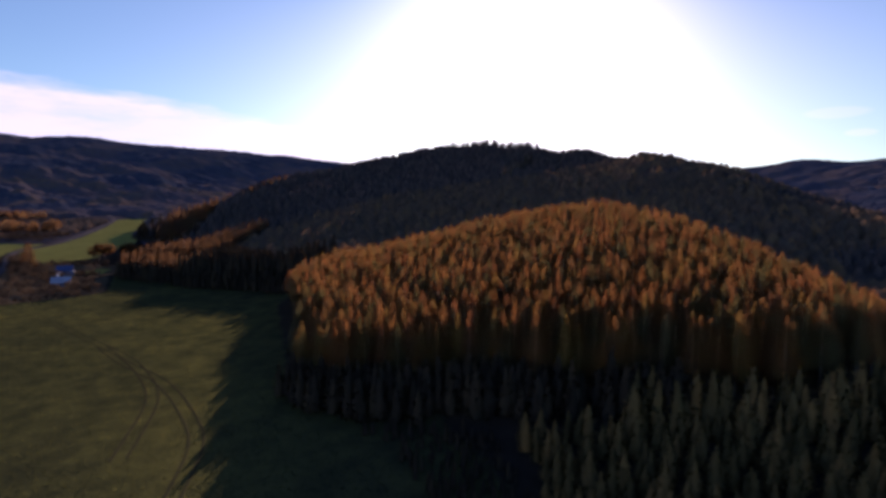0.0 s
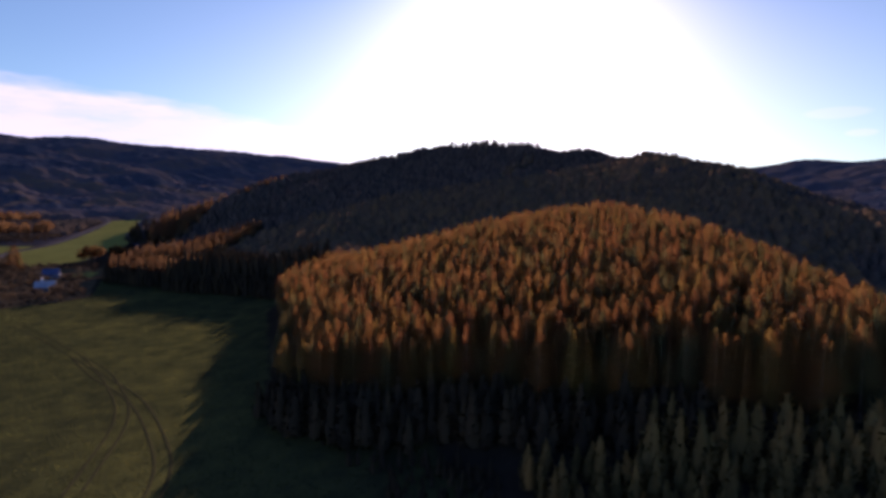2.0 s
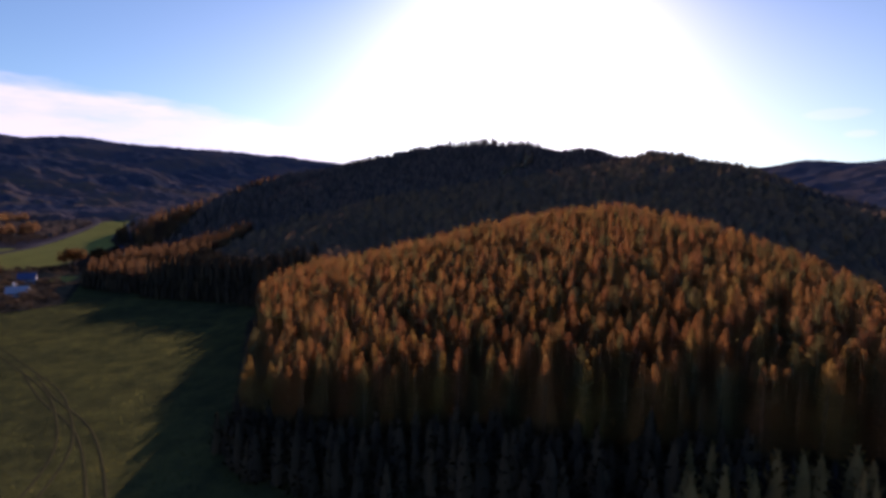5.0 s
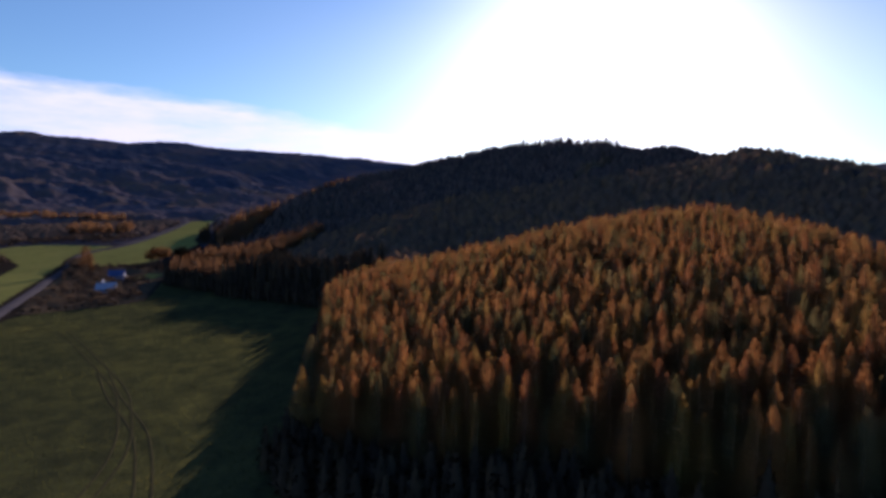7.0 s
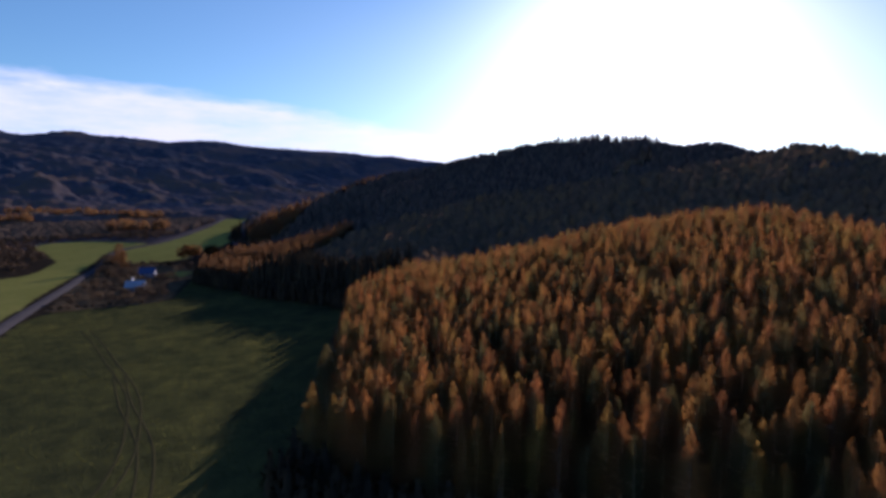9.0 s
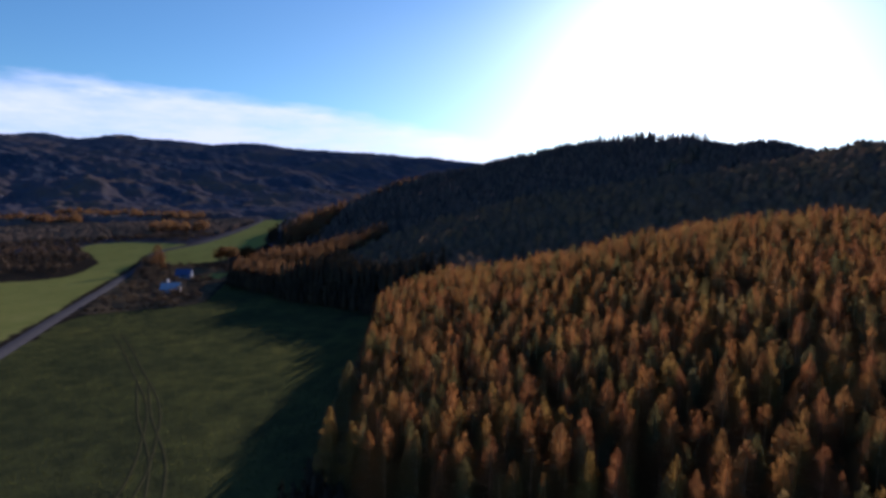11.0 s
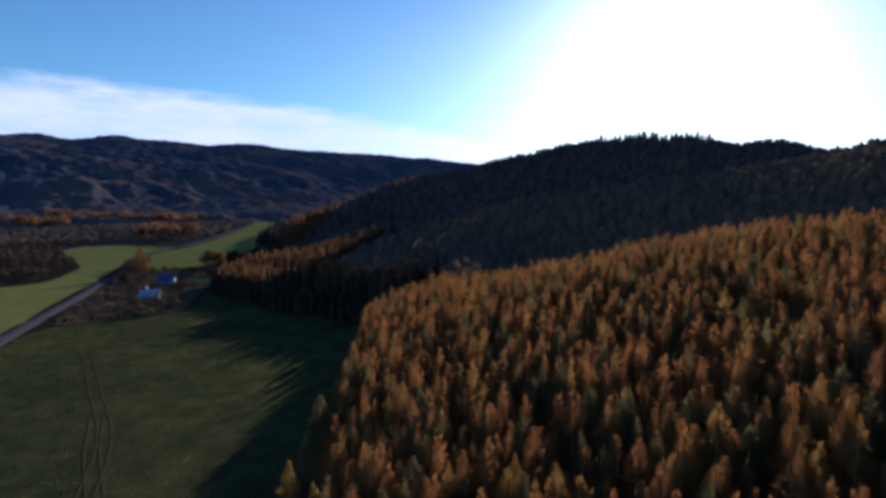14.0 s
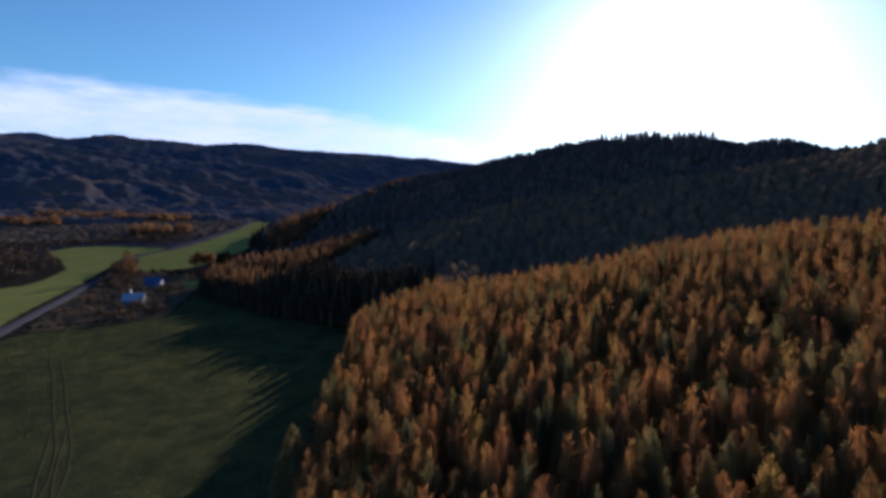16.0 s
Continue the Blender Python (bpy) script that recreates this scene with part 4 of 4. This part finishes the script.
# ---------------------------------------------------------------- the far slopes
def sector(a0, a1, r0, r1, gap, seed):
    """Places over a far stretch of country, thinning out with the distance."""
    r = np.random.RandomState(seed)
    n = int(0.5 * (r1 * r1 - r0 * r0) * radians(a1 - a0) / (gap * gap))
    a, q = np.radians(r.uniform(a0, a1, n)), np.sqrt(r.uniform(r0 * r0, r1 * r1, n))
    return np.stack([q * np.sin(a), q * np.cos(a)], 1)


ROADLINE = [(-57, 71.5), (-62.3, 78.8), (-65, 84.5), (-65.2, 92), (-68.5, 103.3), (-73.9, 117), (-79.2, 131), (-84.5, 141.5), (-92, 152)]


def off_road(P):
    """How far places lie from the upper road."""
    return -ridge(P[:, 0], P[:, 1], [(x, y, 0) for x, y in ROADLINE], 1.0, 0.0)


FOOT = [[(-134, 111, 0), (-120, 117, 0)], [(-131, 125, 0), (-124, 131, 0), (-118, 134, 0)], [(-114, 132, 0), (-107, 135, 0), (-100, 135, 0)], [(-83, 105.5, 0), (-78, 106, 0)]]
far_spruce = [canopy(120 + k, 11.0, 8.0) for k in range(8)]
P = np.concatenate([sector(-66, -8, 120, 250, 1.9, 1), sector(-66, -8, 250, 475, 2.6, 2), sector(22, 52, 80, 250, 2.6, 3), sector(18, 50, 250, 430, 3.6, 4)])
h = land(P[:, 0], P[:, 1])
fields = np.max([depth_in(p, P[:, 0], P[:, 1]) for p in PASTURES + [HILLWOOD]], axis=0)
clear = (fields < -1.5) & (off_road(P) > 6)
P, h = P[clear], h[clear]
m = mixed(P[:, 0], P[:, 1], 33, 60)
w = mixed(P[:, 0], P[:, 1], 35, 34)
foot = np.max([ridge(P[:, 0], P[:, 1], row, 1.0, 0.0) for row in FOOT], axis=0)
gold = ((w > 0.2) & (h < 14)) | (foot > -4.0)
conif = (m > np.where(h > 17, -0.2, 0.25)) & ~gold
# haze is painted in: the dark tints of these woods lean blue
HAZE_WOOD = foliage("hazy_far_woodland", [(0.0, (0.032, 0.045, 0.063)), (0.35, (0.057, 0.063, 0.078)), (0.5, (0.080, 0.071, 0.074)), (0.75, (0.098, 0.078, 0.065)), (1.0, (0.193, 0.114, 0.053))], 0.0, 0.05, False)


def canopy_sheet(name, label, a0, a1, da, r0, r1, steps, seed):
    """The unbroken canopy of far woods: lumpy, with gullies and patches of conifers, bare and rusty trees."""
    r = np.random.RandomState(seed)
    ang, rad = np.radians(np.arange(a0, a1, da)), np.geomspace(r0, r1, steps)
    R, A = np.meshgrid(rad, ang, indexing="ij")
    x, y = R * np.sin(A), R * np.cos(A)
    x, y = x + r.uniform(-0.35, 0.35, x.shape) * R * radians(da), y + r.uniform(-0.35, 0.35, y.shape) * R * radians(da)
    h = land(x, y)
    flat = np.stack([x.ravel(), y.ravel()], 1)
    field = np.max([depth_in(p, flat[:, 0], flat[:, 1]) for p in PASTURES + [HILLWOOD]], axis=0)
    field = np.maximum(field, np.where(np.hypot(flat[:, 0], flat[:, 1]) < 126, depth_in(VALLEY, flat[:, 0], flat[:, 1]), -9))
    wood = np.minimum(step(0.5, 3.0, -field), step(3.0, 8.0, off_road(flat))).reshape(x.shape)
    dale = (depth_in(VALLEY, flat[:, 0], flat[:, 1]) > 0).reshape(x.shape) & (np.hypot(x, y) < 170)
    wood = np.where(dale, np.minimum(wood, 0.3), wood)
    lumps = 0.6 * waves(x, y, seed + 1, 9, 3) + 0.45 * r.uniform(-1, 1, x.shape)
    z = h + wood * (1.9 + 0.8 * lumps) - 0.6
    m, w = mixed(x, y, 33, 60), mixed(x, y, 35, 34)
    tint = 0.56 - 0.45 * step(-0.1, 0.5, m + 0.012 * (h - 17)) + 0.12 * mixed(x, y, 37, 14) + r.uniform(-0.1, 0.1, x.shape)
    foot = np.max([ridge(x, y, row, 1.0, 0.0) for row in FOOT], axis=0)
    # haze over the summits is put into the colour as a paler tint
    tint = tint + 0.28 * step(43, 50, h)
    tint = np.where(dale, 0.5, tint)
    tint = np.where(((w > 0.2) & (h < 14) & ~dale) | (foot > -4.0), 0.8 + 0.15 * lumps, tint)
    na = len(ang)
    i, j = np.meshgrid(np.arange(steps - 1), np.arange(na - 1), indexing="ij")
    a = (i * na + j).ravel()
    quads = np.stack([a, a + 1, a + na + 1, a + na], 1)
    keep = (wood.ravel()[quads] > 0.02).any(axis=1)
    v = np.stack([x.ravel(), y.ravel(), z.ravel()], 1) * K
    me = raw_mesh(name, v, quads[keep][:, ::-1], HAZE_WOOD, True, {"tint": np.clip(tint.ravel(), 0, 1)})
    tagged(new(name, me), label, "woodland", kind="stuff")


VALLEY = [(-60.5, 62.5), (-66.5, 72), (-74.5, 79), (-82, 83.5), (-82.5, 89.5), (-77, 94), (-67.3, 93), (-70, 104), (-75.5, 117.5), (-81, 132), (-90, 149), (-120, 180), (-200, 150), (-190, 60), (-90, 45)]
canopy_sheet("hazy_far_woodland", "brown autumn woods on the far slopes, tinted blue for haze", -66, -8, 0.25, 100, 480, 300, 71)
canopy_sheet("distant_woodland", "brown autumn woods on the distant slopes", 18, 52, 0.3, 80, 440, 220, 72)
thin = (np.random.RandomState(8).rand(len(P)) < 0.3) & ((depth_in(VALLEY, P[:, 0], P[:, 1]) < 0) | (np.hypot(P[:, 0], P[:, 1]) > 170))
forest("far_conifers", "dark conifers rising from the woods on the far slopes", "conifer trees", far_spruce, spots_of(P[conif & thin], 12, 8, 0.4, 0.7, -1.5, 60), HAZE_PINES, False, lift=2.5)

# thickets and rows of trees between the fields and the far slopes
valley_gold = [canopy(146 + k, 12.0, 7.0, 7, 4) for k in range(5)]
bush = [broadleaf(140 + k, 4.5, 4.2, 36, 1.0, 1, False) for k in range(4)]
P = scatter(VALLEY, 1.45, 51)
P = P[off_road(P) > 1.2]
m = mixed(P[:, 0], P[:, 1], 41, 30)
near = np.hypot(P[:, 0], P[:, 1]) < 128
foot = np.max([ridge(P[:, 0], P[:, 1], row, 1.0, 0.0) for row in FOOT], axis=0)
g = foot > -2.6 + 1.6 * mixed(P[:, 0], P[:, 1], 45, 7)
forest("thicket", "grey brown leafless thicket beside the fields", "bushes", bush, spots_of(P[near], 15, 4, 0.7, 1.3, 0.4, 20), THICK, stems=False, lift=1.5)
valley_bare = [canopy(145 + k, 5.0, 8.0) for k in range(6)]
forest("valley_trees", "leafless trees in the valley bottom", "bare trees", valley_bare, spots_of(P[~near & ~g & (np.hypot(P[:, 0], P[:, 1]) < 165)], 16, 6, 0.6, 1.0, 0.3, 30), THICK, stems=False, lift=3.0)
forest("valley_golden_trees", "rows of golden trees in the valley bottom", "autumn trees", valley_gold, spots_of(P[g], 17, 5, 0.45, 1.0, -1.6), RUST, stems=False, lift=0.6)

# ---------------------------------------------------------------- round the house
gold_tree = [broadleaf(150 + k, 8.5, 7.5, 700, 0.75, 2) for k in range(2)]
tall_gold = [conifer(152, 14.0, 3.9, 0.1, 170, 6, 0.9, planes=2, power=0.45, core=0.6, thin=0.6)]
tree_things("golden_tree", "tall rusty gold broadleaf tree beside the road", "tree", "", tall_gold, [(-52.4 * K, 69.2 * K, gz(-52.4, 69.2) - 0.1, 0, 1.0, 0, 0.5)], COPPER)
tree_things("golden_bush", "round rusty bush at the edge of the pasture", "bush", "bushes at the pasture", gold_tree,
            [(x * K, y * K, gz(x, y) - 0.1, x, s, 1, 0.3) for x, y, s in ((-46.6, 74.4, 1.15), (-45.7, 74.2, 1.3), (-47.6, 74.8, 0.8), (-39.6, 73.4, 0.9))], COPPER)
clump = [conifer(160 + k, 10.5, 2.0, 0.05, 60, 3, 0.6, planes=1, core=0.7) for k in range(3)]
tree_things("spruce", "dark spruce at the shaded end of the pasture", "spruce tree", "spruces at the pasture", clump,
            spots_of(scatter([(-50, 90), (-53, 95), (-57, 104), (-54, 106), (-50, 98), (-47, 91)], 1.1, 63), 26, 3, 0.5, 0.95), DEEP)
round_pine = [broadleaf(158, 10.5, 8.5, 460, 0.9, 2)]
tree_things("pine", "broad dark green round tree at the edge of the pasture", "tree", "dark trees at the pasture", round_pine,
            [(x * K, y * K, gz(x, y) - 0.1, x, f, 0, 0.2) for x, y, f in ((-42.0, 73.0, 1.15), (-41.0, 73.4, 0.95))], DEEP)
near_bush = [broadleaf(155 + k, 3.4, 3.4, 150, 0.5, 1) for k in range(3)]
P = scatter(SCRUB, 0.95, 61, 0.4)
P = P[ridge(P[:, 0], P[:, 1], [(-27, 26.5, 0), (-36, 39.3, 0), (-47.2, 56.4, 0), (-57, 71.5, 0)], 1.0, 0.0) < -1.5]
P = P[(np.minimum(np.hypot(P[:, 0] + 39.5, P[:, 1] - 56.6), np.hypot(P[:, 0] + 44.6, P[:, 1] - 64.6)) > 1.8) & (depth_in(PATCH, P[:, 0], P[:, 1]) < -0.2)]
m = mixed(P[:, 0], P[:, 1], 43, 9)
tree_things("bush", "leafless brown bush in the dry scrub", "bush", "bushes in the scrub", near_bush, spots_of(P[m > -0.1], 18, 3, 0.45, 1.1), SHRUB)
P = np.array([(-50.4 - 0.66 * k - 0.5 * q, 64.4 + 0.9 * k - 0.3 * q + 0.5 * (k % 2)) for k in range(13) for q in (-1.6, -0.4, 0.9)])
tree_things("bush", "leafless dark bush along the roadside", "bush", "bushes along the road", near_bush, spots_of(P, 19, 3, 0.8, 1.5), SHRUB)


P = np.array([(-38.4 + 0.42 * k + 0.1 * math.sin(k * 2.3), 46.0 + 0.4 * k + 0.12 * math.sin(k * 3.1)) for k in range(12)])
tree_things("bush", "low dark shrub on the bank above the meadow", "bush", "shrubs on the bank", near_bush, spots_of(P, 20, 3, 0.35, 0.6), DEEP)


# ---------------------------------------------------------------- houses
def part(name, bm, material, parent, label=""):
    me = bpy.data.meshes.new(name)
    bm.to_mesh(me)
    bm.free()
    me.materials.append(material)
    ob = new(name, me)
    ob.parent = parent
    return tagged(ob, label)


def box(bm, x0, y0, z0, x1, y1, z1):
    vs = [bm.verts.new((x, y, z)) for x in (x0, x1) for y in (y0, y1) for z in (z0, z1)]
    for q in ((0, 1, 3, 2), (4, 6, 7, 5), (0, 4, 5, 1), (2, 3, 7, 6), (0, 2, 6, 4), (1, 5, 7, 3)):
        bm.faces.new([vs[i] for i in q])
    return bm


WALL = plain("painted_boards", (0.10, 0.12, 0.15), (0.17, 0.2, 0.24), 3.0, 0.8, 0.2)
TIN = plain("galvanised_sheet", (0.19, 0.22, 0.23), (0.3, 0.33, 0.34), 0.8, 0.5, 0.1)
BLUE = plain("blue_sheet", (0.018, 0.04, 0.085), (0.026, 0.055, 0.12), 0.8, 0.5, 0.1)
GLASS = plain("dark_pane", (0.02, 0.025, 0.03), (0.04, 0.045, 0.05), 2.0, 0.25, 0.0, gloss=0.2)
TRIM = plain("white_trim", (0.5, 0.5, 0.5), (0.65, 0.65, 0.65), 3.0, 0.7, 0.1)


def house(label, x, y, turn, long, deep, eaves, rise, roof_mat, wall_mat, chimney):
    """A gabled house: walls, ribbed roof slopes, windows with frames, door, chimney. The ridge runs along its x."""
    top = tagged(new("house"), label, "house")
    top.matrix_world = Matrix.Translation((x * K, y * K, gz(x, y) - 0.15)) @ Matrix.Rotation(radians(turn), 4, "Z")
    a, b = long / 2, deep / 2
    bm = bmesh.new()
    ring = [(-b, 0), (b, 0), (b, eaves), (0, eaves + rise), (-b, eaves)]
    e0, e1 = [bm.verts.new((-a, q, z)) for q, z in ring], [bm.verts.new((a, q, z)) for q, z in ring]
    bm.faces.new(e0)
    bm.faces.new(e1[::-1])
    for k in range(5):
        bm.faces.new((e0[k], e1[k], e1[(k + 1) % 5], e0[(k + 1) % 5]))
    bmesh.ops.recalc_face_normals(bm, faces=bm.faces)
    part("wall", bm, wall_mat, top)
    ln = math.hypot(b + 0.5, rise * (b + 0.5) / b)
    for side in (-1, 1):
        bm = bmesh.new()
        n = int(long / 0.3)
        rim = [(-a - 0.45 + (long + 0.9) * k / n, 0.14 if k % 2 else 0.08) for k in range(n + 1)] + [(a + 0.45, 0), (-a - 0.45, 0)]
        e0, e1 = [bm.verts.new((q, 0, z)) for q, z in rim], [bm.verts.new((q, ln, z)) for q, z in rim]
        bm.faces.new(e0)
        bm.faces.new(e1[::-1])
        for k in range(len(rim)):
            bm.faces.new((e0[k], e1[k], e1[(k + 1) % len(rim)], e0[(k + 1) % len(rim)]))
        tilt = Matrix.Rotation(-math.atan2(rise, b), 4, "X")
        m = Matrix.Translation((0, 0, eaves + rise + 0.03)) @ tilt
        if side < 0:
            m = Matrix.Rotation(math.pi, 4, "Z") @ m
        bmesh.ops.transform(bm, matrix=m, verts=bm.verts)
        bmesh.ops.recalc_face_normals(bm, faces=bm.faces)
        part("roof_slope", bm, roof_mat, top)
    for side in (-1, 1):
        for k in range(3):
            xx = -a + long * (k + 0.5) / 3
            bm = box(bmesh.new(), xx - 0.6, side * b - 0.05, 1.1, xx + 0.6, side * b + 0.05, 2.3)
            w = part("window", bm, TRIM, top)
            bm = box(bmesh.new(), xx - 0.48, side * b - 0.07, 1.2, xx + 0.48, side * b + 0.07, 2.2)
            part("pane", bm, GLASS, w)
    for k in (-1, 1):
        bm = box(bmesh.new(), k * a - 0.05, -0.5, 1.1, k * a + 0.05, 0.5, 2.3)
        w = part("window", bm, TRIM, top)
        bm = box(bmesh.new(), k * a - 0.07, -0.4, 1.2, k * a + 0.07, 0.4, 2.2)
        part("pane", bm, GLASS, w)
    if chimney:
        bm = box(bmesh.new(), -0.35, -0.35, eaves, 0.35, 0.35, eaves + rise + 1.3)
        box(bm, -0.45, -0.45, eaves + rise + 1.3, 0.45, 0.45, eaves + rise + 1.45)
        bmesh.ops.translate(bm, verts=bm.verts, vec=(-a * 0.35, 0.3, 0))
        part("chimney", bm, TRIM, top, "whitewashed brick chimney")
    bm = box(bmesh.new(), a * 0.6, -b - 1.6, 0, a * 0.6 + 2.4, -b, 2.3)
    part("porch", bm, wall_mat, top)
    return top


house("village house with a pale galvanised sheet roof and white chimney", -39.5, 56.6, 28, 7.2, 5.8, 2.2, 2.2, TIN, WALL, True)
house("house with a bright blue sheet roof behind bushes", -44.6, 64.6, 28, 6.8, 6.4, 2.5, 2.4, BLUE, WALL, False)


# wheel ruts across the meadow
for pts in ([(-21, 33.3), (-17.6, 29.8), (-13.6, 26.1), (-10.5, 22), (-8.8, 19), (-7.8, 15)], [(-30.7, 41.3), (-27, 38.4), (-23.1, 35.1), (-18.9, 31.6), (-16, 28.4), (-13, 24), (-11, 18)]):
    for off in (-0.22, 0.22):
        ribbon("wheel_rut", [(x + off, y + off * 0.6) for x, y in pts], 0.5, 0.08, TRACK, "faint wheel rut worn into the meadow grass", "rut", 0.6, 0.06)
